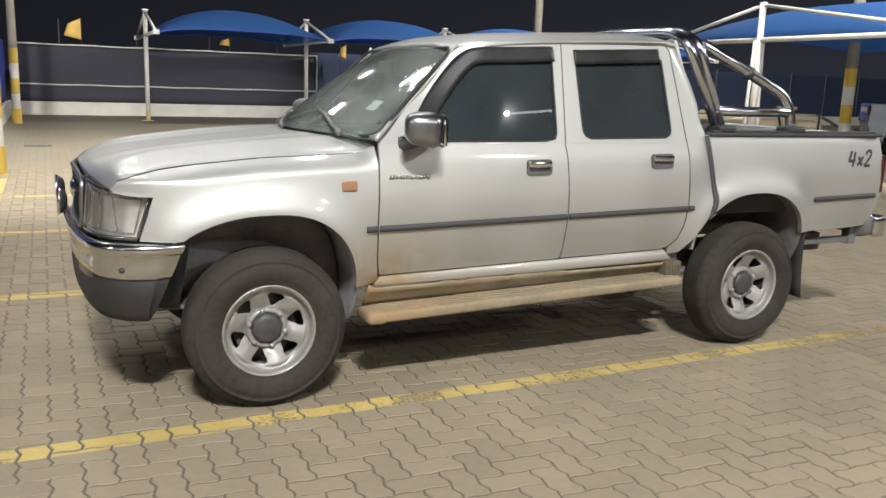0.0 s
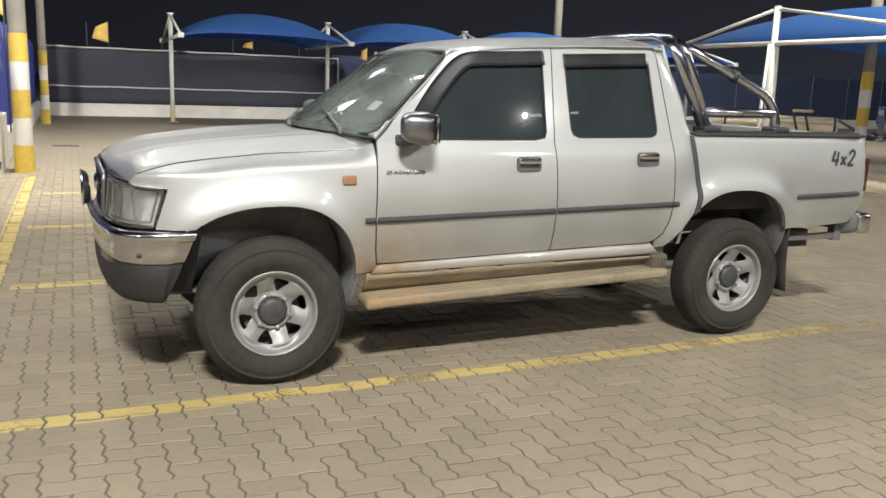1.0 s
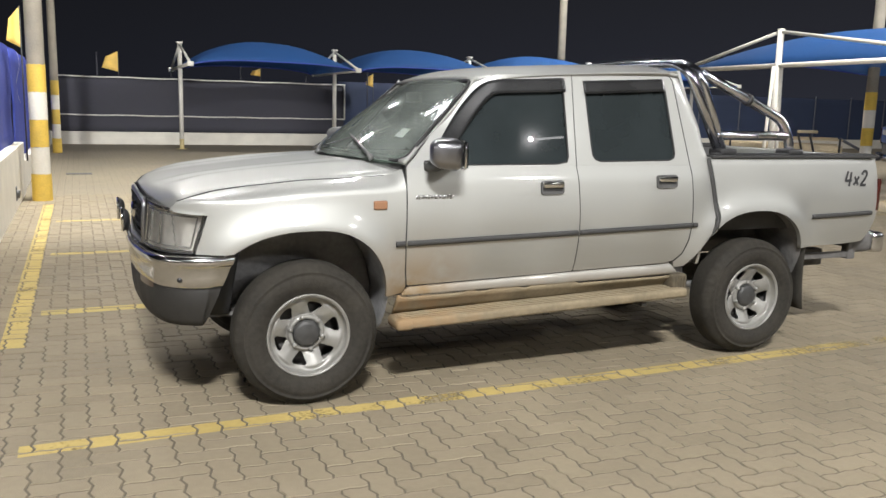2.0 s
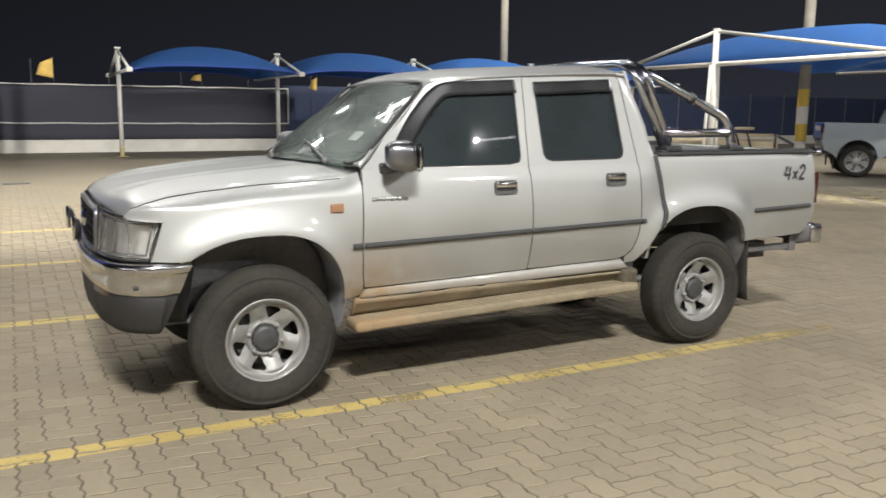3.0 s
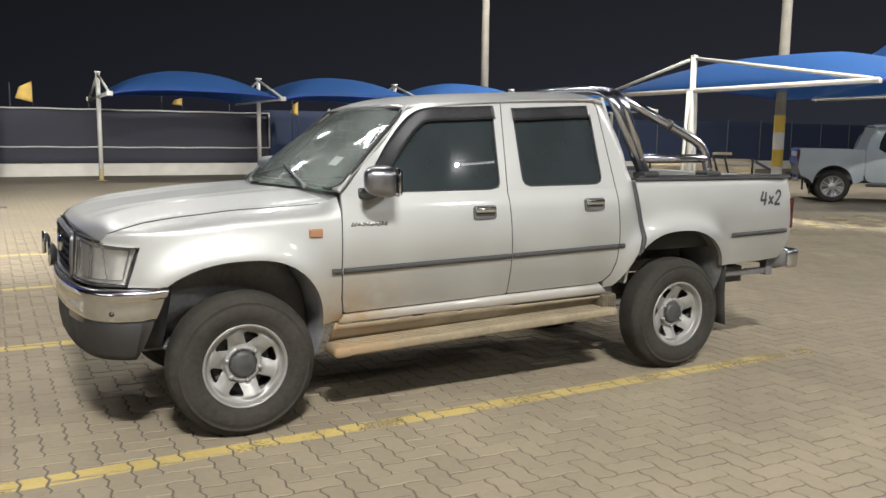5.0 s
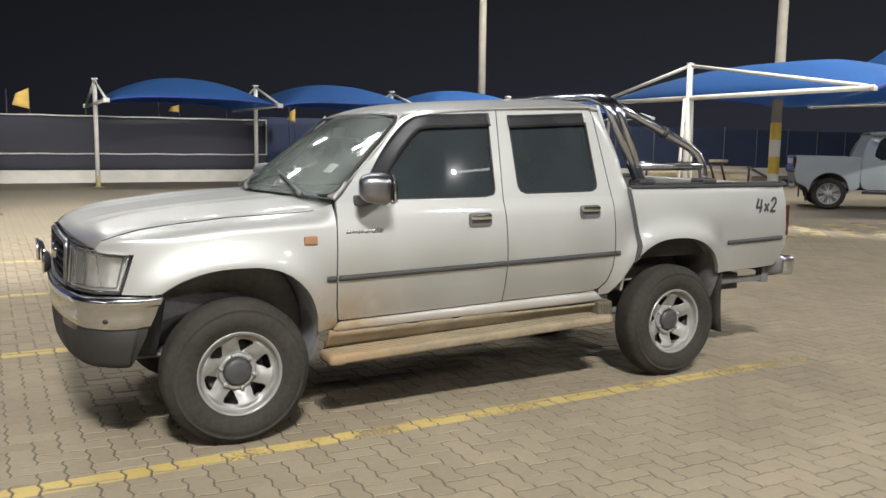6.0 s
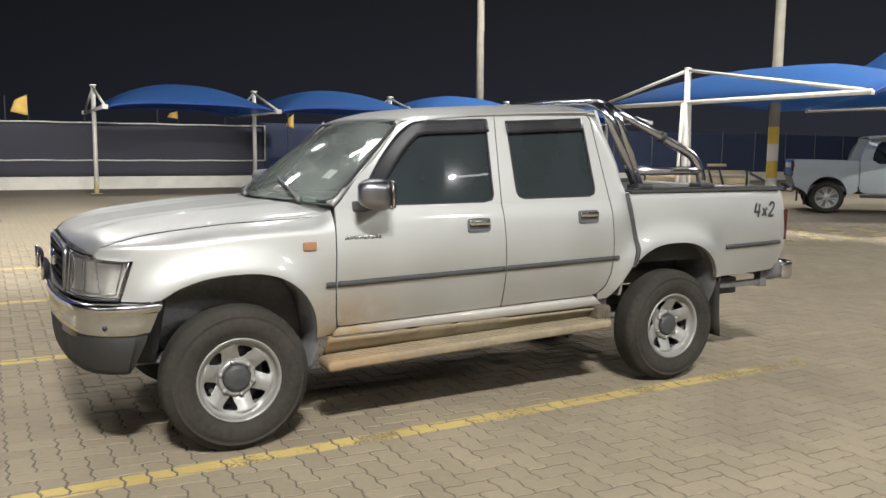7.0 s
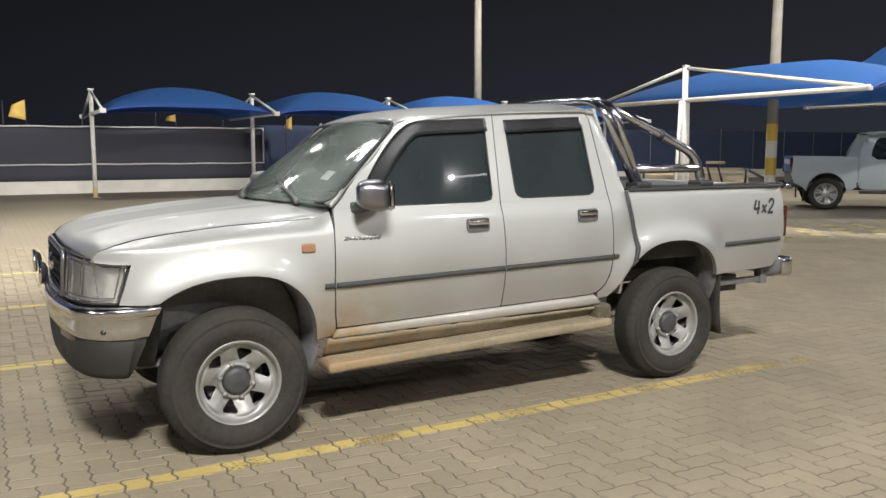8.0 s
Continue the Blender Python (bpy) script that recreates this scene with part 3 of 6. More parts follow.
def side(x, z):
    """The truck's flank: y over (x, z), with its belly, tumblehome, rounded shoulder, nose and wheel arch flares."""
    y = 0.098 * ((0.95 - z) / 0.40) ** 2 if z < 0.95 else 0.03 * ((min(z, 1.2) - 0.95) / 0.25) ** 2
    if z > 1.2:
        y += (0.25 + 0.31 * (1 - step01(0.75, 1.12, x))) * (z - 1.2)
    if x > 2.44 and z > 1.232:
        y += 0.022 * ((min(z, 1.262) - 1.232) / 0.03) ** 2
    if x < 0.512:
        # over the fender's shoulder the skin turns inwards to the hood seam
        over = z - shoulder(x)
        soft = 0.007 + 0.023 * step01(-0.50, -0.25, x)
        if over > -soft:
            y += inward(x) * ((over + soft) ** 2 / (4 * soft) if over < soft else over)
    y += 0.011 * (step01(1.135, 1.203, z) - 0.5) * step01(0.50, 0.62, x) * (1 - step01(2.30, 2.44, x))
    y += 2.2 * max(0, -0.45 - x) ** 2 * step01(0.95, 1.0, z)
    y += 0.33 * max(0, -0.22 - x) ** 2 + 0.12 * max(0, x - 3.45) ** 2
    for k, (cx, cz, rx, rz) in enumerate(ARCHES):
        rx = arch_reach(k, x < cx)
        rho = ((abs(x - cx) / rx) ** 2.4 + (abs(z - cz) / rz) ** 2.4) ** (1 / 2.4)
        if z > cz - 0.1:
            y -= 0.042 * math.exp(-(((rho - 1.0) * 0.42) / 0.080) ** 2)
    return y


truck = thing("pickup_truck", label="silver double-cab pickup with dusty sills and a chrome roll bar", category="pickup truck")


def both(name, make, material, parent=None, label="", smooth=True, angle=None):
    """A part on the left flank and its mirror image on the right. Returns both."""
    made = []
    for mir in (None, M):
        bm = make()
        if mir is not None:
            flip(bm, mir)
        if angle:
            sharp_by_angle(bm, angle)
        made.append(part(name, bm, material, (parent[len(made)] if isinstance(parent, list) else parent) or truck, label, smooth))
    return made


fender_line = ([(0.50, 0.535)] + arch(0, 8, 132) + [(-0.40, 0.797), (-0.45, 0.797), (-0.527, 0.800), (-0.498, 0.89), (-0.470, 0.983)]
               + [(-0.52, 0.984), (-0.58, 0.988), (-0.615, 0.994), (-0.625, 1.008)] + [(a, b - 0.002) for a, b in SEAM[2:-1]] + [(0.507, 1.188), (0.507, 0.82), (0.520, 0.66), (0.538, 0.572), (0.535, 0.535)])
fenders = both("front_fender", lambda: panel(fender_line, side, h=0.011), SILVER, label="silver fender with brown dust behind the wheel")
front_low = [(0.514, 1.203), (0.514, 0.82), (0.528, 0.66), (0.545, 0.582), (0.56, 0.578), (1.536, 0.604), (1.545, 0.612), (1.5365, 0.85), (1.516, 1.203)]
rear_low = [(1.522, 1.203), (1.5425, 0.85), (1.551, 0.612), (1.558, 0.606), (2.185, 0.621), (2.240, 0.635), (2.283, 0.68), (2.306, 0.76), (2.313, 0.86), (2.298, 1.203)]


def matched(corners, n=12, r=0.0):
    """A closed outline with n points to a side, its corners rounded by r."""
    out = []
    m = len(corners)
    for i in range(m):
        z, a, b, c = (Vector(corners[(i + k) % m]) for k in (-1, 0, 1, 2))
        d = b - a
        for k in range(n):
            p = a + d * (k / n)
            for corner, back, ahead, rest in ((a, z, b, d.length * k / n), (b, c, a, d.length * (1 - k / n))):
                rr = min(r, d.length * 0.45, (back - corner).length * 0.45)
                if rest < rr:
                    t = 0.5 - 0.5 * rest / rr
                    q0, q1 = corner + (ahead - corner).normalized() * rr, corner + (back - corner).normalized() * rr
                    p = (1 - t) ** 2 * q0 + 2 * t * (1 - t) * corner + t * t * q1
                    break
            out.append(tuple(p))
    return out


front_out = matched([(0.514, 1.2035), (0.565, 1.245), (0.838, 1.520), (0.957, 1.640), (1.066, 1.684), (1.532, 1.707), (1.518, 1.2035)])
front_in = matched([(0.640, 1.2080), (0.682, 1.262), (0.858, 1.482), (0.974, 1.602), (1.061, 1.645), (1.476, 1.668), (1.474, 1.2130)], r=0.045)
rear_out = matched([(1.524, 1.2035), (1.538, 1.708), (1.95, 1.724), (2.185, 1.731), (2.222, 1.69), (2.297, 1.2035)])
rear_in = matched([(1.632, 1.2250), (1.612, 1.662), (1.95, 1.680), (2.135, 1.690), (2.166, 1.66), (2.202, 1.232)], r=0.055)


def two(a, b):
    join(a, b)
    return a


front_doors = both("front_door", lambda: two(panel(front_low, side), ring_panel(front_out, front_in, side)), SILVER)
rear_doors = both("rear_door", lambda: two(panel(rear_low, side), ring_panel(rear_out, rear_in, side)), SILVER)
inner_side = lambda x, z: side(x, z) + 0.014


def seal(outline, w=0.012):
    """A black rubber strip round a window."""
    bm = bmesh.new()
    pts = [(x, side(x, z) + 0.004, z) for x, z in outline]
    tube(bm, [Vector(p) for p in pts] + [Vector(pts[0])], w / 2, 6, cap=False)
    return bm


for doors, line in ((front_doors, front_in), (rear_doors, rear_in)):
    both("window_pane", lambda: panel(line, inner_side, depth=0.005, h=0.06, lip=0), TINT, doors, "dark tinted window glass")
    both("window_seal", lambda: seal(line), GAP_AND_SEAL_BLACK, doors)


def visor(a, width):
    """A smoked rain visor bowed outwards along the window's upper edge."""
    bm = bmesh.new()
    vs = sheet(bm, lambda u, v: visor_at(a, u, v, width), 30, 4)
    thicken(bm, 0.0025)
    return bm


def visor_at(a, u, v, width):
    pts = resample(smooth_line(a, 8), 61, closed=False)
    x, z = pts[round(u * 60)]
    x2, z2 = pts[min(60, round(u * 60) + 1)] if u < 1 else pts[60]
    x1, z1 = pts[max(0, round(u * 60) - 1)]
    d = Vector((x2 - x1, z2 - z1)).normalized()
    p = Vector((x, z)) + Vector((d.y, -d.x)) * width(u) * v
    return Vector((p.x, side(p.x, p.y) - 0.003 * math.sin(min(1, v * 1.25) * math.pi / 2) - 0.003, p.y))


both("rain_visor", lambda: visor([(0.686, 1.285), (0.852, 1.490), (0.964, 1.612), (1.051, 1.656), (1.25, 1.668), (1.484, 1.681)], lambda u: 0.082 - 0.008 * step01(0.25, 0.60, u)), VISOR, front_doors, "smoked acrylic rain visor")
both("rain_visor", lambda: visor([(1.604, 1.670), (1.8, 1.6800), (1.95, 1.6880), (2.155, 1.699)], lambda u: 0.072), VISOR, rear_doors, "smoked acrylic rain visor")


def handle_plate(x, z):
    bm = bmesh.new()
    corners = [(x - 0.072, z - 0.039), (x + 0.072, z - 0.036), (x + 0.072, z + 0.038), (x - 0.072, z + 0.035)]
    join(bm, panel(round_corners(corners, 0.020), lambda a, b: side(a, b) - 0.010, depth=0.02, h=0.02))
    return bm


def handle_recess(x, z):
    bm = bmesh.new()
    y = side(x, z)
    box(bm, (x - 0.060, y - 0.0125, z - 0.030), (x + 0.060, y + 0.004, z + 0.004), 0.002)
    return bm


def handle_flap(x, z):
    bm = bmesh.new()
    y = side(x, z)
    box(bm, (x - 0.064, y - 0.026, z - 0.002), (x + 0.064, y - 0.004, z + 0.031), 0.010, 3)
    return bm


for doors, x, z in ((front_doors, 1.353, 1.090), (rear_doors, 2.117, 1.114)):
    both("handle_plate", lambda: handle_plate(x, z), GREY_PLASTIC, doors, "dark plate round the door handle")
    both("handle_recess", lambda: handle_recess(x, z), BLACK_PLASTIC, doors)
    both("door_handle", lambda: handle_flap(x, z), CHROME, doors, "chrome pull handle")


def moulding(x0, x1, z0, slope):
    bm = bmesh.new()
    prof = [(-0.0145, 0.004), (-0.013, -0.012), (-0.005, -0.017), (0.005, -0.017), (0.013, -0.012), (0.0145, 0.004)]
    n = 24
    rows = []
    for i in range(n + 1):
        x = x0 + (x1 - x0) * i / n
        z = z0 + slope * (x - 0.455)
        rows.append([bm.verts.new((x, side(x, z) + b, z + a)) for a, b in prof])
    for a, b in zip(rows, rows[1:]):
        for k in range(len(prof) - 1):
            bm.faces.new((a[k], a[k + 1], b[k + 1], b[k]))
    bm.faces.new(rows[0])
    bm.faces.new(rows[-1][::-1])
    bmesh.ops.recalc_face_normals(bm, faces=bm.faces[:])
    return bm


both("side_moulding", lambda: moulding(0.455, 0.504, 0.812, 0.022), GREY_TRIM, fenders, "grey rubbing strip")
both("side_moulding", lambda: moulding(0.519, 1.526, 0.812, 0.022), GREY_TRIM, front_doors, "grey rubbing strip")
both("side_moulding", lambda: moulding(1.546, 2.308, 0.812, 0.022), GREY_TRIM, rear_doors, "grey rubbing strip")


def marker():
    bm = bmesh.new()
    y = side(0.368, 1.015)
    box(bm, (0.332, y - 0.012, 0.992), (0.404, y + 0.01, 1.038), 0.0105, 4)
    return bm


both("marker_light", marker, ORANGE, fenders, "amber side marker light")


def badge():
    """Raised script too small to read, as a row of short slanted bars."""
    bm = bmesh.new()
    rnd = random.Random(4)
    x = 0.56
    while x < 0.76:
        w = rnd.uniform(0.008, 0.020)
        y = side(x, 1.052)
        b = bmesh.new()
        box(b, (x, y - 0.003, 1.040 + rnd.uniform(0, 0.005)), (x + w, y + 0.004, 1.064 - rnd.uniform(0, 0.005)))
        for v in b.verts:
            v.co.x += (v.co.z - 1.052) * 0.35
        join(bm, b)
        x += w + 0.004
    return bm


both("door_badge", badge, BADGE_GREY, front_doors, "small dark script badge")

# cab: rear quarters, sills, roof, pillars
quarter = [(2.230, 1.690), (2.304, 1.20), (2.320, 0.86), (2.313, 0.755), (2.288, 0.672), (2.245, 0.626), (2.255, 0.588), (2.315, 0.598), (2.360, 0.655), (2.405, 0.723), (2.452, 0.80), (2.480, 0.90), (2.466, 1.04), (2.440, 1.20), (2.438, 1.32), (2.422, 1.42), (2.382, 1.54), (2.325, 1.66), (2.285, 1.732), (2.195, 1.733)]


def quarter_side(x, z):
    """The flank, turned round the cab's rear corner."""
    rear = piecewise([(0.90, 2.485), (1.04, 2.466), (1.20, 2.440), (1.32, 2.438), (1.42, 2.422), (1.54, 2.382), (1.66, 2.325), (1.732, 2.285)], z)
    return side(x, z) + (0.012 + 0.030 * step01(1.24, 1.32, z)) * (max(0, x - rear + 0.10) / 0.10) ** 2.2


quarters = both("cab_quarter", lambda: panel(quarter, quarter_side, h=0.025), SILVER)
both("side_moulding", lambda: moulding(2.320, 2.348, 0.812, 0.022), GREY_TRIM, quarters, "grey rubbing strip")


def gap_tube(line, out=0.008, r=0.0075):
    """A tube laid deep in the gap between two panels, its dark colour standing for the gap's shade."""
    bm = bmesh.new()
    tube(bm, [Vector((x, side(x, z) + out, z)) for x, z in smooth_line(line, 8)], r, 6)
    return bm


for gap in ([(0.511, 1.20), (0.511, 0.82), (0.524, 0.66), (0.542, 0.575)], [(1.534, 1.70), (1.520, 1.203), (1.5395, 0.85), (1.548, 0.607)],
            [(2.226, 1.69), (2.301, 1.203), (2.3165, 0.86), (2.3095, 0.757), (2.2855, 0.676), (2.242, 0.630)]):
    both("door_seam", lambda: gap_tube(gap), GAP_AND_SEAL_BLACK)
both("hood_seam", lambda: gap_tube([(a, b - 0.001) for a, b in SEAM[2:-1]], 0.005, 0.003), GAP_AND_SEAL_BLACK)
sill_line = [(0.512, 0.532), (2.29, 0.550), (2.250, 0.586), (2.22, 0.626), (2.16, 0.613), (1.52, 0.598), (0.56, 0.571), (0.542, 0.569)]
def sill_face(x, z):
    """A rounded bar under the doors, standing a little proud of their lower edges."""
    t = (z - 0.5505 - 0.0175 * (x - 0.54)) / 0.030
    return 0.070 - 0.014 * math.sqrt(max(0, 1 - t * t)) + 0.020 * max(0, abs(t) - 1)


both("rocker_sill", lambda: panel(sill_line, sill_face, h=0.009), SILVER, label="silver sill under the doors, streaked with brown dust")


ROOF = smooth_line([(0.92, 1.671), (0.99, 1.698), (1.09, 1.727), (1.25, 1.748), (1.475, 1.765), (1.80, 1.783), (2.07, 1.794), (2.22, 1.795), (2.30, 1.782), (2.345, 1.745)], 5)


def screen(u, v):
    """The windscreen: u from its base up, v from -1 to 1 across."""
    a = Vector((0.276 + 0.240 * v * v, M + 0.720 * v, 1.234 - 0.013 * v * v))
    b = Vector((0.929 + 0.027 * v * v, M + 0.576 * v, 1.665 - 0.026 * v * v))
    p = a.lerp(b, u)
    return p + Vector((-0.4, 0, 0.6)) * 0.035 * math.sin(math.pi * u) * (1 - 0.95 * v ** 4)


def round_end(t, r, depth):
    """How far a rounded corner of size r cuts in, t from the corner along the edge."""
    k = max(0, 1 - t / r)
    return depth * (1 - math.sqrt(max(0, 1 - k * k)))


def screen_edge(u):
    return 1 - round_end(min(u, 1 - u), 0.085, 0.075)


def roof(u, v):
    x0 = 0.929 + 0.027 * v * v
    x = x0 + (2.345 - 0.075 * abs(v) ** 3 - x0) * u
    back = step01(0.95, 1.25, x)
    z = piecewise(ROOF, x) - (0.028 + 0.034 * back) * abs(v) ** 3.2
    return Vector((x, M + v * (0.580 + 0.062 * back), z))


def roof_skin():
    bm = bmesh.new()
    sheet(bm, lambda u, v: roof(u, 2 * v - 1), 44, 36)
    for f in bm.faces:
        f.normal_update()
    if bm.faces[:][20].normal.z < 0:
        bmesh.ops.reverse_faces(bm, faces=bm.faces[:])
    return thicken(bm, 0.02)


part("roof", roof_skin(), SILVER, truck)


def drip_rail():
    bm = bmesh.new()
    tube(bm, [Vector((x, 0.152, piecewise(ROOF, x) - 0.064)) for x in [1.10 + i * (2.20 - 1.10) / 30 for i in range(31)]], 0.006, 8)
    return bm


both("drip_rail", drip_rail, SILVER)


def pillar():
    """The front pillar: from the windscreen's edge round to the door."""
    bm = bmesh.new()
    outer = resample([(0.514, 1.2035), (0.565, 1.245), (0.838, 1.520), (0.957, 1.640), (0.985, 1.655)], 31, closed=False)

    def at(u, v):
        s = screen(u, -screen_edge(u)) + Vector((0.012, -0.007, -0.004))
        x, z = outer[round(u * 30)]
        d = Vector((x - 0.006, side(x, z) + 0.002, z + 0.006))
        p = s.lerp(d, v)
        return p + Vector((-0.35, -0.8, 0.3)) * 0.003 * math.sin(math.pi * v)

    sheet(bm, at, 30, 6)
    bm.normal_update()
    if sum(f.normal.y for f in bm.faces) > 0:
        bmesh.ops.reverse_faces(bm, faces=bm.faces[:])
    return thicken(bm, 0.02)


both("front_pillar", pillar, SILVER)
bm = bmesh.new()
sheet(bm, lambda u, v: screen(u, (2 * v - 1) * 0.992 * screen_edge(u)), 32, 24)
part("windscreen", facing(bm, (-1, 0, 1)), WINDSCREEN, truck, "greenish windscreen with lamp reflections")
bm = bmesh.new()
ups = [0.5 - 0.5 * math.cos(math.pi * i / 40) for i in range(41)]
edge = [screen(u, screen_edge(u)) for u in ups] + [screen(u, -screen_edge(u)) for u in reversed(ups)]
edge = [q + Vector((-0.006, math.copysign(0.010, q.y - M), 0.008)) for q in edge]
tube(bm, edge + edge[:1], 0.0095, 8, cap=False)
part("windscreen_seal", bm, GAP_AND_SEAL_BLACK, truck)
# inspection sticker inside the screen
bm = bmesh.new()
sheet(bm, lambda u, v: screen(0.27 + 0.10 * u, -0.80 + 0.085 * v) + Vector((0.010, 0, -0.008)), 2, 2)
part("windscreen_sticker", bm, STICKER, truck, "small white sticker inside the windscreen")


def cab_back():
    """The cab's rear wall, with its window opening."""
    bm = bmesh.new()
    zs = [0.60, 0.80, 1.0, 1.22, 1.27, 1.62, 1.70, 1.755]
    def x_at(z):
        return 2.455 if z < 1.2 else 2.43 - (z - 1.235) * 0.23
    def y_at(z):
        return side(2.3, z) + 0.03
    cols = [0, 0.16, 0.84, 1]
    vs = [[bm.verts.new((x_at(z), y_at(z) + c * 2 * (M - y_at(z)), z)) for c in cols] for z in zs]
    for i in range(len(zs) - 1):
        for j in range(3):
            if 1 == j and zs[i] in (1.27,):
                continue
            bm.faces.new((vs[i][j], vs[i][j + 1], vs[i + 1][j + 1], vs[i + 1][j]))
    bmesh.ops.recalc_face_normals(bm, faces=bm.faces[:])
    bm.normal_update()
    if bm.faces[:][0].normal.x < 0:
        bmesh.ops.reverse_faces(bm, faces=bm.faces[:])
    return thicken(bm, 0.02)


part("cab_rear_wall", cab_back(), SILVER, truck, smooth=False)
bm = bmesh.new()
sheet(bm, lambda u, v: Vector((2.412 - 0.078 * u, M - 0.50 + 1.0 * v, 1.272 + 0.345 * u)), 2, 2)
part("rear_window", facing(bm, (1, 0, 0)), TINT, truck, "dark tinted rear window")

# hood
CROWN = smooth_line([(-0.73, 1.070), (-0.66, 1.098), (-0.50, 1.130), (-0.25, 1.163), (0.0, 1.190), (0.30, 1.222), (0.6, 1.235)], 4)


def hood(u, v):
    xf, xr = -0.722 + 0.095 * abs(v) ** 3, 0.285 + 0.225 * v * v
    x = xf + (xr - xf) * u
    zs = piecewise(SEAM, x)
    ys = side(x, zs) + 0.004
    z = zs + (piecewise(CROWN, x) - zs) * max(0, 1 - abs(v) ** 3) ** 0.6
    z += (0.020 * math.exp(-((abs(v) - 0.70) / 0.11) ** 2) + 0.010 * math.exp(-((abs(v) - 0.42) / 0.08) ** 2)) * step01(0, 0.25, u) * (1 - 0.7 * step01(0.5, 1.0, u))
    # the front edge rolls down to the lamps and the grille
    k = min(1, u / 0.05)
    front = 1.072 - 0.075 * abs(v) ** 1.6
    z = front + (z - front) * math.sqrt(max(0, 1 - (1 - k) ** 2))
    return Vector((x, M + v * (M - ys), z))


bm = bmesh.new()
sheet(bm, lambda u, v: hood(u ** 1.6, math.sin(math.pi * (v - 0.5))), 40, 72)
bm.normal_update()
if bm.faces[:][1000].normal.z < 0:
    bmesh.ops.reverse_faces(bm, faces=bm.faces[:])
part("hood", thicken(bm, 0.014), SILVER, truck, "silver hood with two soft creases")
# black tube stands for the shaded gap under the hood's front edge
bm = bmesh.new()
tube(bm, [hood(0, -0.99 + 1.98 * k / 48) + Vector((0.002, 0, -0.006)) for k in range(49)], 0.007, 6)
part("hood_edge_gap", bm, GAP_AND_SEAL_BLACK, truck)
bm = bmesh.new()
sheet(bm, lambda u, v: (hood(1, 2 * v - 1) + Vector((0, 0, -0.012))).lerp(screen(0, (2 * v - 1)) + Vector((0.03, 0, -0.012)), u), 3, 30)
part("cowl_panel", bm, GREY_PLASTIC, truck)


def wiper(v0, v1, u1):
    """A wiper: a pivot at the screen's foot, an arm and a blade lying on the glass."""
    bm = bmesh.new()
    out = Vector((-0.5, 0, 0.75)).normalized()
    base, tip = screen(-0.03, v0) + out * 0.02, screen(u1, v1) + out * 0.028
    tube(bm, [base, base + out * 0.025], 0.016, 10)
    tube(bm, [base + out * 0.02, base.lerp(tip, 0.12) + out * 0.022, base.lerp(tip, 0.55) + out * 0.014, tip], [0.011, 0.009, 0.007, 0.004], 8)
    blade = [screen(u1 - 0.035 * k, v1 - 0.04 + k * 0.09) + out * 0.014 for k in range(5)]
    tube(bm, blade, 0.0038, 6)
    return bm


part("wiper", wiper(-0.78, -0.30, 0.18), WIPER_GREY, truck, "wiper with a grey arm")
part("wiper", wiper(-0.10, 0.14, 0.13), WIPER_GREY, truck, "wiper with a grey arm")

# nose: lamps, grille, bumper
NOSE = smooth_line([(-0.478, 0.066), (-0.54, 0.085), (-0.625, 0.130), (-0.685, 0.215), (-0.715, 0.310), (-0.724, 0.365)], 6)


def lamp_at(u, v, out=0.0):
    """The headlight's face: u from its outer end to the grille, v from the bottom up."""
    x, y = resample(NOSE, 41, closed=False)[round(u * 40)]
    lo = 0.808 + 0.006 * u
    hi = 0.984 + 0.030 * step01(0, 1, u)
    lean = 0.055 * (1 - u) ** 3
    return Vector((x - lean * (1 - v) + 0.02 * v * u + out * 0.8, y + out * 0.5, lo + (hi - lo) * v))


def lamp_lens():
    bm = bmesh.new()
    sheet(bm, lambda u, v: lamp_at(u, 0.03 + 0.94 * v), 20, 8)
    return facing(bm, (-1, -1, 0))


def lamp_back():
    """The reflector close behind the lens: two dished halves with fine upright flutes."""
    bm = bmesh.new()
    sheet(bm, lambda u, v: lamp_at(u, v, 0.014 + 0.030 * abs(math.sin(math.pi * u / 0.58)) * math.sin(math.pi * v) + 0.0015 * math.sin(40 * u)), 40, 8)
    return facing(bm, (-1, -1, 0))


def lamp_trim():
    bm = bmesh.new()
    loop = [lamp_at(i / 20, 0) for i in range(21)] + [lamp_at(1, i / 8) for i in range(1, 8)] + [lamp_at(1 - i / 20, 1) for i in range(21)] + [lamp_at(0, 1 - i / 8) for i in range(1, 9)]
    tube(bm, loop, 0.0055, 8, cap=False)
    return bm


lamps = both("headlight", lamp_back, REFLECTOR, label="large clear headlight with a chrome rim")
both("headlight_lens", lamp_lens, LAMP_LENS, lamps, "clear lens")


def lamp_divider(u, r, lean=0.0):
    bm = bmesh.new()
    tube(bm, [lamp_at(u + lean * (k / 8 - 0.5), 0.10 + 0.10 * k, 0.006) for k in range(9)], r, 6)
    return bm


def lamp_inner_frame():
    """The bright edge of the reflector, a finger's width inside the rim."""
    bm = bmesh.new()
    loop = [lamp_at(0.08 + 0.82 * i / 20, 0.10) for i in range(21)] + [lamp_at(0.90, 0.10 + 0.80 * i / 6) for i in range(1, 6)]
    loop += [lamp_at(0.90 - 0.82 * i / 20, 0.90) for i in range(21)] + [lamp_at(0.08, 0.90 - 0.80 * i / 6) for i in range(1, 7)]
    tube(bm, [p + Vector((0.004, 0.003, 0)) for p in loop], 0.0045, 6, cap=False)
    return bm


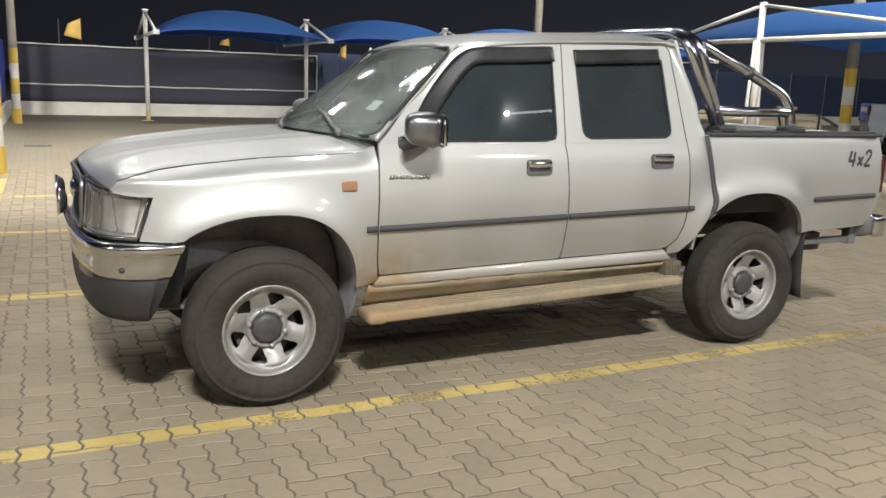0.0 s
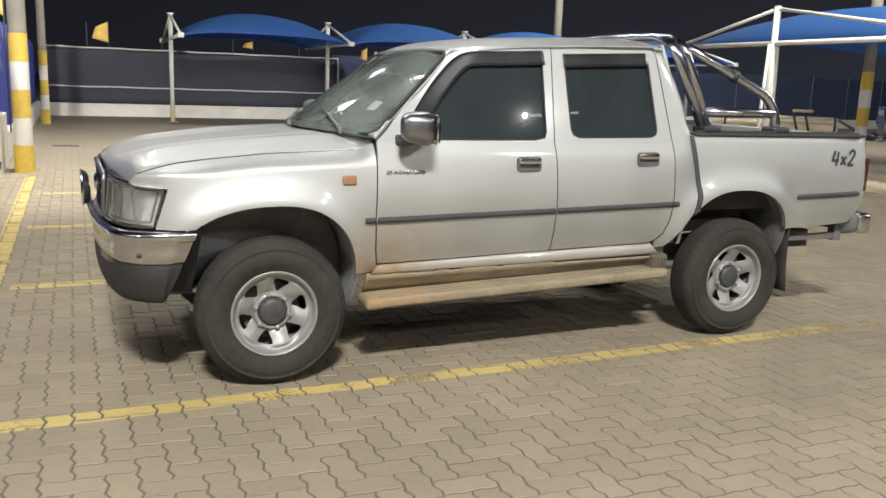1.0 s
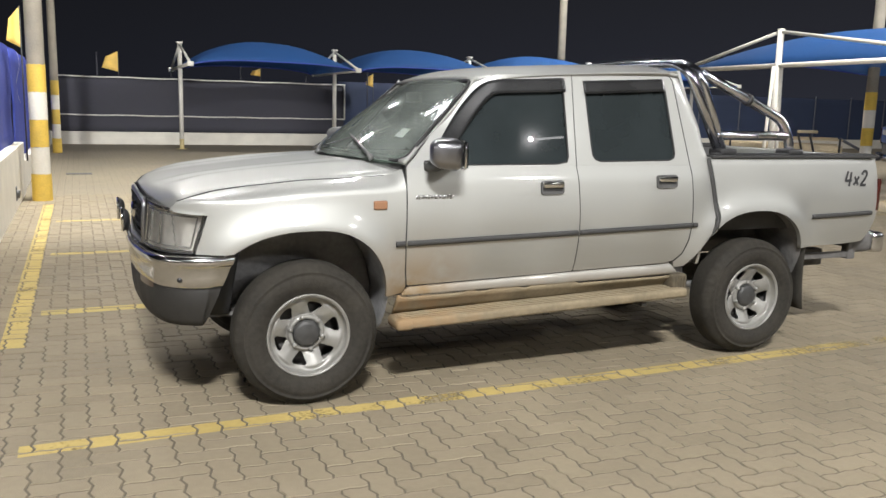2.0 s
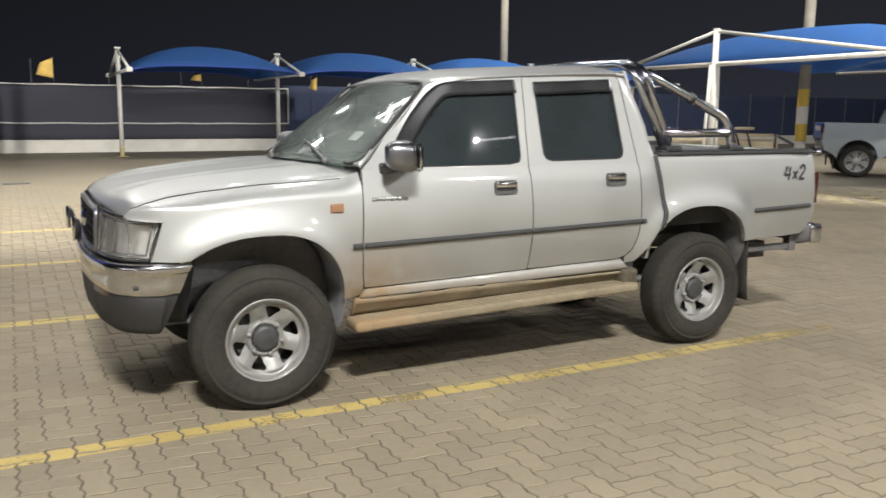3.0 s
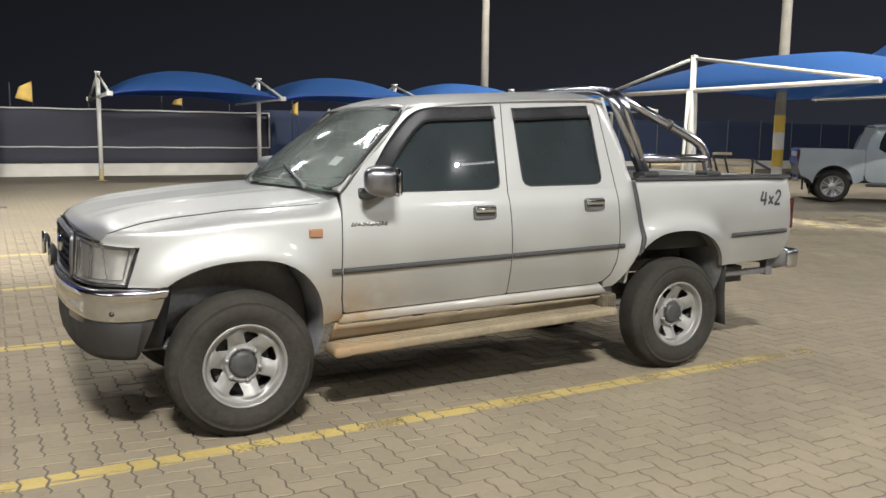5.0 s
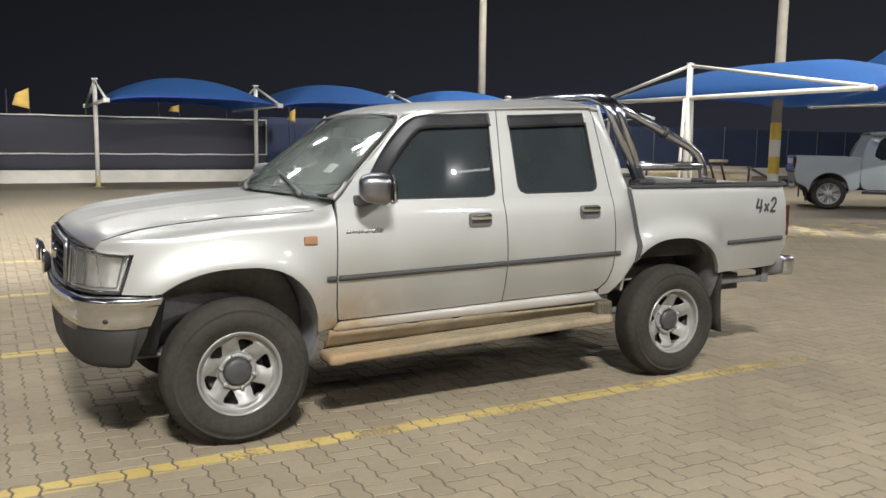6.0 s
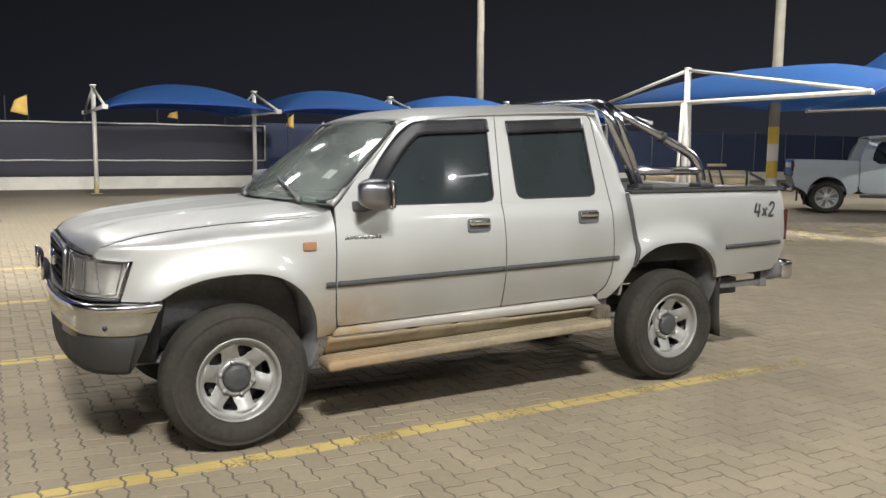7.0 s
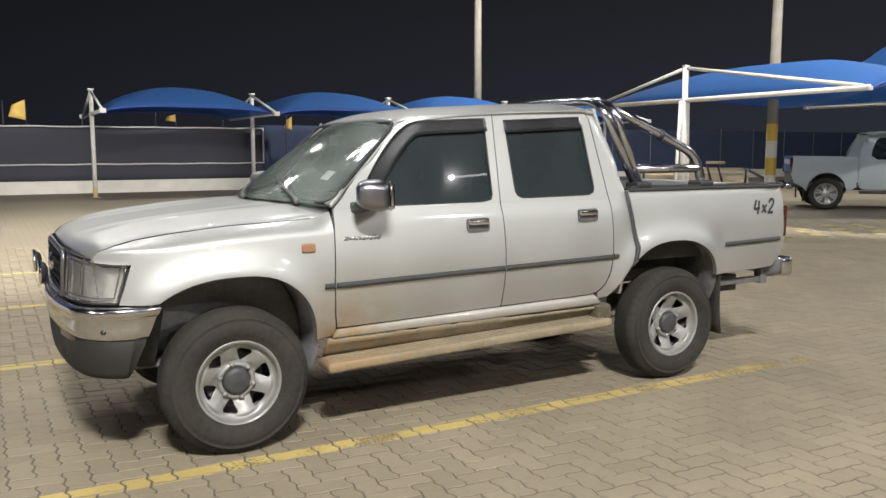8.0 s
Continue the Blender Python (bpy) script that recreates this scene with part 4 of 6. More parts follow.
def lamp_gap_line():
    """A black tube that stands for the shaded gap round the lamp."""
    bm = bmesh.new()
    loop = [lamp_at(i / 20, 0) + Vector((0, 0, -0.008)) for i in range(21)] + [lamp_at(1, i / 8) for i in range(1, 8)]
    loop += [lamp_at(1 - i / 20, 1) + Vector((0, 0, 0.010)) for i in range(21)] + [lamp_at(0, 1 - i / 8) + Vector((0.012, 0, 0)) for i in range(0, 9)]
    tube(bm, loop, 0.0050, 6, cap=False)
    return bm


both("headlight_frame", lamp_inner_frame, CHROME_DULL, lamps, "bright inner edge of the reflector")
both("headlight_gap_line", lamp_gap_line, GAP_AND_SEAL_BLACK, lamps, "black line for the dark gap round the lamp")
for u, r, lean in ((0.34, 0.004, 0.10), (0.58, 0.007, 0.0)):
    both("headlight_divider", lambda: lamp_divider(u, r, lean), CHROME_DULL, lamps, "upright divider behind the lens")
both("headlight_rim", lamp_trim, CHROME_DULL, lamps, "chrome rim")

GRILLE_BLACK = mat("grille_black", (0.008, 0.008, 0.0085), rough=0.7, vary=0.2, spec=0.2)
grille = bmesh.new()
box(grille, (-0.715, 0.37, 0.80), (-0.67, 2 * M - 0.37, 1.035), 0.01)
grille_ob = part("grille", grille, GRILLE_BLACK, truck, "black grille with a dark surround")
for k in range(5):
    bm = bmesh.new()
    z = 0.835 + 0.04 * k
    tube(bm, [Vector((-0.730 - 0.012 * (1 - (t / 8) ** 2), M + t / 8 * (M - 0.41), z)) for t in range(-8, 9)], 0.008, 6)
    part("grille_bar", bm, GRILLE_BLACK, grille_ob)
bm = bmesh.new()
loop = rounded_path([(-0.728, 0.385, 0.92), (-0.722, 0.385, 1.012), (-0.745, M, 1.046), (-0.722, 2 * M - 0.385, 1.012), (-0.730, 2 * M - 0.385, 0.812), (-0.755, M, 0.808), (-0.730, 0.385, 0.812), (-0.728, 0.385, 0.92)], 0.03)
tube(bm, loop, 0.013, 8, cap=False)
part("grille_surround", bm, MIRROR_CHROME, grille_ob, "dull chrome surround")
bm = bmesh.new()
lathe(bm, [(0.001, -0.012), (0.03, -0.010), (0.045, 0.0), (0.045, 0.012)], 24)
for v in bm.verts:
    v.co = Vector((-0.752 + v.co.y, M + v.co.x * 1.5, 0.93 + v.co.z))
part("emblem", bm, CHROME, grille_ob, "oval chrome emblem")
bm = bmesh.new()
sheet(bm, lambda u, v: Vector((-0.735 + 0.085 * abs(2 * v - 1) ** 3 + 0.008 * (1 - u), 0.16 + (2 * M - 0.32) * v, 0.985 + (0.075 - 0.055 * abs(2 * v - 1) ** 1.6) * u)), 2, 24)
part("nose_panel", bm, SILVER, truck)

PLAN = smooth_line([(-0.352, 0.022), (-0.45, 0.002), (-0.56, 0.016), (-0.64, 0.072), (-0.70, 0.172), (-0.745, 0.38), (-0.768, 0.62), (-0.775, M)], 5)
PLAN = PLAN + [(x, 2 * M - y) for x, y in reversed(PLAN[:-1])]


def wrap(profile, plan=PLAN, skip=None):
    """A skin swept round the nose: profile of (outwards, z) along the plan line."""
    bm = bmesh.new()
    rows = []
    for i, (x, y) in enumerate(plan):
        a, b = Vector(plan[max(0, i - 1)]), Vector(plan[min(len(plan) - 1, i + 1)])
        d = (b - a).normalized()
        nrm = Vector((-d.y, d.x))
        if i < len(plan) // 2 and nrm.y > 0 or i >= len(plan) // 2 and nrm.x > 0:
            nrm = -nrm
        if nrm.x > 0.3:
            nrm = -nrm
        rows.append([bm.verts.new((x + nrm.x * o - 0.42 * max(0, 0.775 - z) * step01(-0.52, -0.36, x), y + nrm.y * o, z)) for o, z in profile])
    for i, (a, b) in enumerate(zip(rows, rows[1:])):
        for k in range(len(profile) - 1):
            bm.faces.new((a[k], a[k + 1], b[k + 1], b[k]))
    bmesh.ops.recalc_face_normals(bm, faces=bm.faces[:])
    bm.normal_update()
    f = bm.faces[:][len(profile) * 2]
    if sum(f.normal.x for f in bm.faces) > 0:
        bmesh.ops.reverse_faces(bm, faces=bm.faces[:])
    return bm


bumper = part("front_bumper", wrap([(-0.07, 0.790), (-0.012, 0.792), (0.006, 0.787), (0.014, 0.776), (0.014, 0.752), (0.006, 0.742), (0.0, 0.735), (0.004, 0.69), (0.0, 0.650), (-0.010, 0.636), (-0.05, 0.632)]), CHROME_DULL, truck, "chrome front bumper, slightly dulled")
part("bumper_valance", wrap([(-0.012, 0.634), (-0.004, 0.610), (-0.008, 0.545), (-0.018, 0.490), (-0.032, 0.458), (-0.08, 0.445), (-0.22, 0.448)]), VALANCE, bumper, "dark grey plastic lower valance")


def indicator():
    bm = bmesh.new()
    sheet(bm, lambda u, v: Vector((-0.704 - 0.046 * u ** 0.6, 0.215 + 0.20 * u, 0.618 + 0.085 * v)) , 8, 3)
    return bm


both("turn_signal", lambda: facing(indicator(), (-1, -1, 0)), mat("smoked_amber", (0.065, 0.042, 0.030), rough=0.3, coat=0.4), bumper, "dark amber turn signal")


def bumper_bolt():
    bm = bmesh.new()
    lathe(bm, [(0.001, -0.012), (0.010, -0.010), (0.013, 0.0), (0.013, 0.01)], 12, (-0.600, 0.036, 0.682))
    return bm


both("bumper_bolt", bumper_bolt, BLACK_PLASTIC, bumper)


def spot_lamp(y, x=-0.815, z=0.905):
    bm = bmesh.new()
    prof = [(0.001, 0.06), (0.03, 0.058), (0.055, 0.045), (0.070, 0.015), (0.074, 0.0), (0.074, -0.012)]
    lathe(bm, prof, 28)
    for v in bm.verts:
        v.co = Vector((x + v.co.y * 0.55, y + v.co.x * 0.8, z + v.co.z * 0.8))
    tube(bm, [(x + 0.02, y, z - 0.05), (x + 0.04, y, z - 0.115), (x + 0.10, y, z - 0.12)], 0.010, 8)
    return bm


def spot_face(y, x=-0.815, z=0.905):
    bm = bmesh.new()
    lathe(bm, [(0.076, 0.004), (0.080, -0.008), (0.074, -0.020), (0.066, -0.018), (0.03, -0.022), (0.001, -0.024)], 28)
    for v in bm.verts:
        v.co = Vector((x + v.co.y * 0.55, y + v.co.x * 0.8, z + v.co.z * 0.8))
    return bm


for y in (0.56, 2 * M - 0.56):
    s = part("spot_lamp", spot_lamp(y), BLACK_PLASTIC, truck, "round black auxiliary lamp with a chrome rim")
    part("spot_lamp_face", spot_face(y), CHROME, s)


# mirrors
def mirror_shell():
    bm = bmesh.new()
    b = bmesh.new()
    bmesh.ops.create_cube(b, size=1)
    bmesh.ops.bevel(b, geom=b.edges[:], offset=0.30, segments=6, affect="EDGES", profile=0.5)
    for v in b.verts:
        back = v.co.x + 0.5
        k = 0.66 + 0.34 * math.sin(back * math.pi / 2)
        v.co = Vector((0.585 + 0.175 * back + 0.05 * v.co.y, -0.100 + v.co.y * 0.215 * k, 1.272 + 0.022 * (1 - back) * (0.5 + v.co.z) + v.co.z * 0.158 * k))
    join(bm, b)
    return bm


def mirror_arm():
    bm = bmesh.new()
    tube(bm, [(0.672, -0.06, 1.215), (0.650, -0.02, 1.202), (0.635, 0.035, 1.205)], [0.020, 0.022, 0.028], 12)
    box(bm, (0.610, 0.018, 1.180), (0.665, 0.05, 1.235), 0.012)
    return bm


def mirror_glass():
    bm = bmesh.new()
    sheet(bm, lambda u, v: Vector((0.7775 + 0.045 * (u - 0.5), -0.190 + 0.18 * u, 1.21 + 0.125 * v)), 2, 2)
    return bm


def mirror_bezel():
    bm = bmesh.new()
    loop = rounded_path([(0.764 + 0.05 * a, -0.100 + 0.192 * a, 1.272 + 0.138 * b) for a, b in ((0, -0.5), (-0.5, -0.5), (-0.5, 0.5), (0.5, 0.5), (0.5, -0.5), (0, -0.5))], 0.045)
    tube(bm, loop, 0.006, 8, cap=False)
    return bm


mirrors = both("side_mirror", mirror_shell, MIRROR_CHROME, label="door mirror in dull chrome on a dark grey arm")
# far shell coloured plain grey, to keep the canopies' blue reflection out
mirrors[1].data.materials[0] = WIPER_GREY
both("mirror_arm", mirror_arm, GREY_PLASTIC, mirrors)
both("mirror_bezel", mirror_bezel, CHROME, mirrors, "bright chrome bezel")
both("mirror_glass", mirror_glass, CHROME, mirrors)

# bed
bed_line = ([(2.455, 1.250), (2.487, 1.04), (2.508, 0.90), (2.488, 0.815)] + list(reversed(arch(1, 20, 142))) + [(3.23, 0.678), (3.60, 0.682), (3.78, 0.692), (3.822, 0.74), (3.850, 0.82), (3.866, 0.90), (3.858, 1.02), (3.846, 1.15), (3.841, 1.205), (3.833, 1.226), (3.820, 1.237), (3.79, 1.244), (3.70, 1.252), (3.10, 1.258)])
beds = both("bed_side", lambda: panel(bed_line, side, depth=0.03), SILVER)
both("bed_gap_strip", lambda: gap_tube([(2.447, 1.240), (2.458, 1.15), (2.477, 1.04), (2.495, 0.90), (2.486, 0.85), (2.468, 0.80)], 0.016, 0.017), GREY_TRIM, label="grey strip in the gap between cab and bed")
both("side_moulding", lambda: moulding(3.27, 3.80, 0.814, 0.022), GREY_TRIM, beds, "grey rubbing strip")


def bed_inner():
    bm = bmesh.new()
    box(bm, (2.47, 0.085, 0.80), (3.83, 0.105, 1.245))
    box(bm, (2.46, 0.03, 1.243), (3.83, 0.110, 1.262), 0.006)
    return bm


both("bed_inner_wall", bed_inner, BED_LINER)


def bed_rail():
    bm = bmesh.new()
    box(bm, (2.50, 0.058, 1.258), (3.80, 0.108, 1.274), 0.006)
    return bm


both("bed_rail_cap", bed_rail, BLACK_PLASTIC, label="black plastic rail cap")
bm = bmesh.new()
box(bm, (2.48, 0.10, 0.80), (3.84, 2 * M - 0.10, 0.82))
for k in range(9):
    box(bm, (2.48, 0.18 + k * 0.158, 0.82), (3.82, 0.24 + k * 0.158, 0.832), 0.004)
part("bed_floor", bm, BED_LINER, truck)
bm = bmesh.new()
box(bm, (2.475, 0.06, 0.82), (2.50, 2 * M - 0.06, 1.25), 0.004)
part("bed_front_wall", bm, SILVER, truck)
bm = bmesh.new()
box(bm, (3.822, 0.075, 0.74), (3.868, 2 * M - 0.075, 1.255), 0.012)
part("tailgate", bm, SILVER, truck)


def tail_lamp():
    bm = bmesh.new()
    vs = sheet(bm, lambda u, v: Vector((3.872 - 0.012 * u + 0.0 * v - 0.03 * max(0, v - 0.8), side(3.86, 1.0) + 0.004 + 0.10 * (1 - u), 0.90 + 0.21 * v)), 4, 6)
    box(bm, (3.845, side(3.86, 1.0) - 0.003, 0.90), (3.875, side(3.86, 1.0) + 0.10, 1.11), 0.006)
    return bm


both("tail_lamp", tail_lamp, RED_LENS, label="dark red tail lamp")


# roll bar
def hoop(foot_x, top_x):
    bm = bmesh.new()
    left = [(foot_x, 0.125, 1.27), (top_x, 0.178, 1.745), (top_x - 0.008, 0.31, 1.806)]
    pts = left + [(top_x - 0.008, M, 1.815)] + [(x, 2 * M - y, z) for x, y, z in reversed(left)]
    tube(bm, rounded_path(pts, 0.10, 8), 0.027, 16)
    return bm


roll = part("roll_bar", hoop(2.585, 2.365), TUBE_STEEL, truck, "chrome tubular roll bar behind the cab")
part("hoop_tube", hoop(2.618, 2.445), TUBE_STEEL, roll)


def stay():
    bm = bmesh.new()
    tube(bm, rounded_path([(2.475, 0.19, 1.745), (2.80, 0.16, 1.600), (3.070, 0.135, 1.478), (3.132, 0.125, 1.37), (3.140, 0.115, 1.27)], 0.09, 8), 0.030, 16)
    return bm


def stay_sleeve():
    bm = bmesh.new()
    tube(bm, [(2.800, 0.162, 1.601), (2.825, 0.159, 1.590)], 0.037, 16)
    return bm


def low_bar():
    bm = bmesh.new()
    tube(bm, [(2.560, 0.14, 1.378), (3.130, 0.125, 1.378)], 0.029, 14)
    return bm


def foot(x):
    bm = bmesh.new()
    box(bm, (x - 0.06, 0.055, 1.262), (x + 0.06, 0.175, 1.30), 0.012)
    return bm


both("stay_tube", stay, TUBE_STEEL, roll)
both("stay_sleeve", stay_sleeve, BLACK_PLASTIC, roll)
both("low_tube", low_bar, TUBE_STEEL, roll)
for x in (2.605, 3.140):
    both("roll_bar_foot", lambda: foot(x), BLACK_PLASTIC, roll)
bm = bmesh.new()
box(bm, (2.86, 0.092, 1.364), (3.01, 0.104, 1.392), 0.003)
part("name_plate", bm, CHROME_DULL, roll, "small plate on the low tube")


# running boards, flaps, rear bumper, hitch
def board():
    bm = bmesh.new()
    box(bm, (0.485, -0.012, 0.360), (2.315, 0.175, 0.412), 0.018, 3)
    for v in bm.verts:
        v.co.z += 0.060 * (v.co.x - 0.45) / 1.87
    return bm


BOARD_GAPS = ((0.51, 0.87), (0.94, 1.02), (1.22, 1.27), (1.58, 2.26))   # where the skirt hangs clear of the sill


def skirt():
    bm = bmesh.new()

    def at(u, v):
        x = 0.49 + 1.82 * u
        drop = max(step01(a - 0.015, a + 0.015, x) * (1 - step01(b - 0.015, b + 0.015, x)) for a, b in BOARD_GAPS)
        return Vector((x, 0.150 - 0.085 * v, 0.405 + 0.120 * v + 0.045 * u * (1 - 0.6 * v) - (0.013 * drop if v > 0.99 else 0)))

    sheet(bm, at, 120, 3)
    return thicken(bm, 0.012)


boards = both("running_board", board, STEP_DUSTY, label="running board caked with brown dust", angle=40)
both("board_skirt", skirt, STEP_DUSTY, boards)


def board_nose():
    """The moulded front end of the board, rounded up into the skirt."""
    bm = bmesh.new()
    box(bm, (0.462, -0.016, 0.356), (0.560, 0.155, 0.416), 0.028, 4)
    return bm


def board_tail():
    bm = bmesh.new()
    box(bm, (2.232, 0.030, 0.425), (2.340, 0.165, 0.552), 0.022, 4)
    for k in range(4):
        box(bm, (2.250 + 0.02 * k, 0.025, 0.45), (2.258 + 0.02 * k, 0.06, 0.535), 0.003)
    return bm


both("board_nose", board_nose, STEP_DUSTY, boards, "rounded front end caked with brown mud")
both("board_tail", board_tail, END_DARK, boards, "dark ribbed rear end")


def board_bracket(x):
    bm = bmesh.new()
    box(bm, (x - 0.02, 0.05, 0.365), (x + 0.02, 0.40, 0.385), 0.004)
    return bm


def tread(k):
    bm = bmesh.new()
    box(bm, (0.50, 0.02 + 0.034 * k, 0.411), (2.27, 0.036 + 0.034 * k, 0.417), 0.002)
    for v in bm.verts:
        v.co.z += 0.060 * (v.co.x - 0.45) / 1.87
    return bm


for x in (0.70, 1.38, 2.05):
    both("board_bracket", lambda: board_bracket(x), UNDER, boards)
for k in range(4):
    both("tread_strip", lambda: tread(k), STEP_DUSTY, boards)


def flap(x, z0, z1):
    bm = bmesh.new()
    sheet(bm, lambda u, v: Vector((x + 0.02 * u - 0.012 * math.sin(math.pi * u), 0.035 + 0.26 * v, z1 + (z0 - z1) * u)), 6, 4)
    return thicken(bm, 0.008)


both("mud_flap", lambda: flap(3.275, 0.262, 0.70), RUBBER, label="black rubber mud flap")
bm = bmesh.new()
box(bm, (3.25, 0.135, 0.568), (3.80, 0.175, 0.608), 0.006)
box(bm, (3.76, 0.125, 0.556), (3.825, 0.185, 0.700), 0.008)
box(bm, (3.79, 0.15, 0.63), (3.82, 2 * M - 0.15, 0.69), 0.008)
part("tow_frame", bm, UNDER, truck, "black steel tow frame", smooth=False)
bm = bmesh.new()
rear_plan = smooth_line([(3.80, 0.125), (3.93, 0.118), (3.995, 0.150), (4.030, 0.25), (4.045, M)], 5)
rear_plan = rear_plan + [(x, 2 * M - y) for x, y in reversed(rear_plan[:-1])]
rows = []
for i, (x, y) in enumerate(rear_plan):
    d = (Vector(rear_plan[min(i + 1, len(rear_plan) - 1)]) - Vector(rear_plan[max(i - 1, 0)])).normalized()
    nr = Vector((d.y, -d.x))
    rows.append([bm.verts.new((x + nr.x * o, y + nr.y * o, z)) for o, z in [(-0.05, 0.732), (-0.008, 0.730), (0.004, 0.715), (0.006, 0.665), (0.0, 0.615), (-0.03, 0.598), (-0.06, 0.598)]])
for a, b in zip(rows, rows[1:]):
    for k in range(6):
        bm.faces.new((a[k], a[k + 1], b[k + 1], b[k]))
bmesh.ops.recalc_face_normals(bm, faces=bm.faces[:])
for f in bm.faces:
    if f.calc_center_median().x < 3.945:
        f.material_index = 1
rb = part("rear_bumper", bm, CHROME_DULL, truck, "chrome rear bumper with dark side brackets")
rb.data.materials.append(UNDER)


def bumper_end():
    bm = bmesh.new()
    box(bm, (3.945, 0.085, 0.596), (4.052, 0.26, 0.737), 0.035, 4)
    return bm


both("bumper_end", bumper_end, CHROME_DULL, rb, "chrome bumper corner")


# wheels
def tyre(R):
    bm = bmesh.new()
    half = [(0.196, 0.045), (0.205, 0.028), (0.225, 0.016), (0.236, 0.013), (0.240, 0.009), (0.262, 0.004), (0.290, 0.0), (0.300, 0.003), (R - 0.060, 0.006), (R - 0.050, 0.008), (R - 0.046, 0.003), (R - 0.041, 0.004), (R - 0.038, 0.014), (R - 0.030, 0.020), (R - 0.018, 0.030), (R - 0.006, 0.044), (R - 0.001, 0.060), (R, 0.068)]
    full = half + [(r, 0.228 - y) for r, y in reversed(half)]
    seg = 120
    rings = lathe(bm, full, seg)
    for r_i, (r, y) in enumerate(full):
        if R - 0.032 < r < R - 0.004 and (y < 0.05 or y > 0.19):
            for k in range(seg):
                if k % 3 == 0:
                    v = rings[r_i][k]
                    v.co.x *= (r - 0.007) / r
                    v.co.z *= (r - 0.007) / r
    return bm


def rim():
    """A pressed steel rim: rolled lip, deep well, and a dished centre with six three-cornered holes."""
    seg = 288
    bm = bmesh.new()
    prof = [(0.206, 0.034), (0.213, 0.024), (0.209, 0.017), (0.201, 0.021), (0.196, 0.036), (0.191, 0.052), (0.182, 0.060), (0.170, 0.062), (0.158, 0.067), (0.146, 0.073), (0.134, 0.079), (0.122, 0.085), (0.110, 0.090), (0.098, 0.094), (0.086, 0.096), (0.070, 0.097)]
    prof = smooth_line(prof, 3)
    hole = [(0.100, 0), (0.104, 6), (0.116, 12), (0.134, 18), (0.150, 23), (0.158, 23), (0.164, 17), (0.167, 0)]

    def open_at(i, k):
        r = (prof[i][0] + prof[i + 1][0]) / 2
        return 0.100 < r < 0.167 and abs((k + 24) % 48 - 23.5) < piecewise(hole, r) / 2

    rings = lathe(bm, prof, seg, skip=open_at)
    for i, (r, y) in enumerate(prof):
        for k in range(seg):
            a = (k + 24) % 48 - 24
            ridge = 0.5 - 0.5 * math.cos(2 * math.pi * a / 48)
            rings[i][k].co.y -= 0.020 * (ridge - 0.35) * step01(0.090, 0.12, r) * (1 - step01(0.168, 0.192, r))
    bm.normal_update()
    bmesh.ops.recalc_face_normals(bm, faces=bm.faces[:])
    if sum(f.normal.y for f in bm.faces) > 0:
        bmesh.ops.reverse_faces(bm, faces=bm.faces[:])
    return thicken(bm, 0.014)


def hub_ring():
    bm = bmesh.new()
    lathe(bm, [(0.098, 0.100), (0.096, 0.090), (0.091, 0.078), (0.082, 0.074), (0.072, 0.078), (0.066, 0.10)], 36)
    for k in range(6):
        a = 2 * math.pi * (k + 0.5) / 6
        lathe(bm, [(0.001, -0.010), (0.008, -0.009), (0.013, -0.002), (0.013, 0.03)], 8, (0.085 * math.cos(a), 0.072, 0.085 * math.sin(a)))
    return bm


def hub_cap():
    bm = bmesh.new()
    lathe(bm, [(0.001, 0.052), (0.044, 0.053), (0.057, 0.058), (0.063, 0.068), (0.065, 0.10)], 8)
    for v in bm.verts:
        v.co.x *= 1.14
        v.co.z *= 1.14
    return bm


def drum():
    bm = bmesh.new()
    lathe(bm, [(0.001, 0.135), (0.14, 0.135), (0.15, 0.145), (0.15, 0.2), (0.194, 0.2), (0.194, 0.05)], 40)
    return bm


def wheel(x, z, R, mirrored=False, turn=0.0, y=0.012):
    m = Matrix.Translation((x, 2 * M - y if mirrored else y, z)) @ (Matrix.Rotation(math.pi, 4, "Z") if mirrored else Matrix.Identity(4)) @ Matrix.Rotation(turn, 4, "Y")

    def placed(bm):
        bm.transform(m)
        return bm

    w = part("wheel", placed(drum()), UNDER, truck, "silver six-spoke steel wheel with a dusty tyre")
    part("tyre", placed(tyre(R)), RUBBER, w, "worn black tyre greyed with dust")
    part("rim", placed(rim()), RIM_SILVER, w)
    part("hub_ring", placed(hub_ring()), RIM_SILVER, w)
    part("hub_cap", placed(hub_cap()), HUB_DARK, w, "dark grey hub cap")


for mirrored in (False, True):
    wheel(0.012, 0.364, 0.367, mirrored, -0.26)
    wheel(2.876, 0.368, 0.365, mirrored, 0.09, 0.030)


# hidden insides: arch liners, chassis, axles, cabin
def liner(k, a0, a1, deep):
    bm = bmesh.new()
    pts = arch(k, a0, a1, 24, 0.012)
    sheet(bm, lambda u, v: Vector((pts[round(u * 24)][0], side(*pts[round(u * 24)]) + 0.012 + deep * v, pts[round(u * 24)][1])), 24, 4)
    return thicken(bm, 0.004)


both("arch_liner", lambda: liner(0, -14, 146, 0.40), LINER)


def arch_wall(k, deep):
    """The apron that closes the arch on its inner side."""
    cx, cz = ARCHES[k][:2]
    pts = arch(k, -14, 176, 24, 0.010)

    def at(u, v):
        x, z = pts[round(u * 24)]
        return Vector((cx + (x - cx) * (1 - 0.9 * v), 0.06 + deep + 0.03 * v, cz + (z - cz) * (1 - 0.9 * v) - 0.06 * v))

    sheet(bm := bmesh.new(), at, 24, 4)
    return thicken(facing(bm, (0, -1, 0)), 0.004)


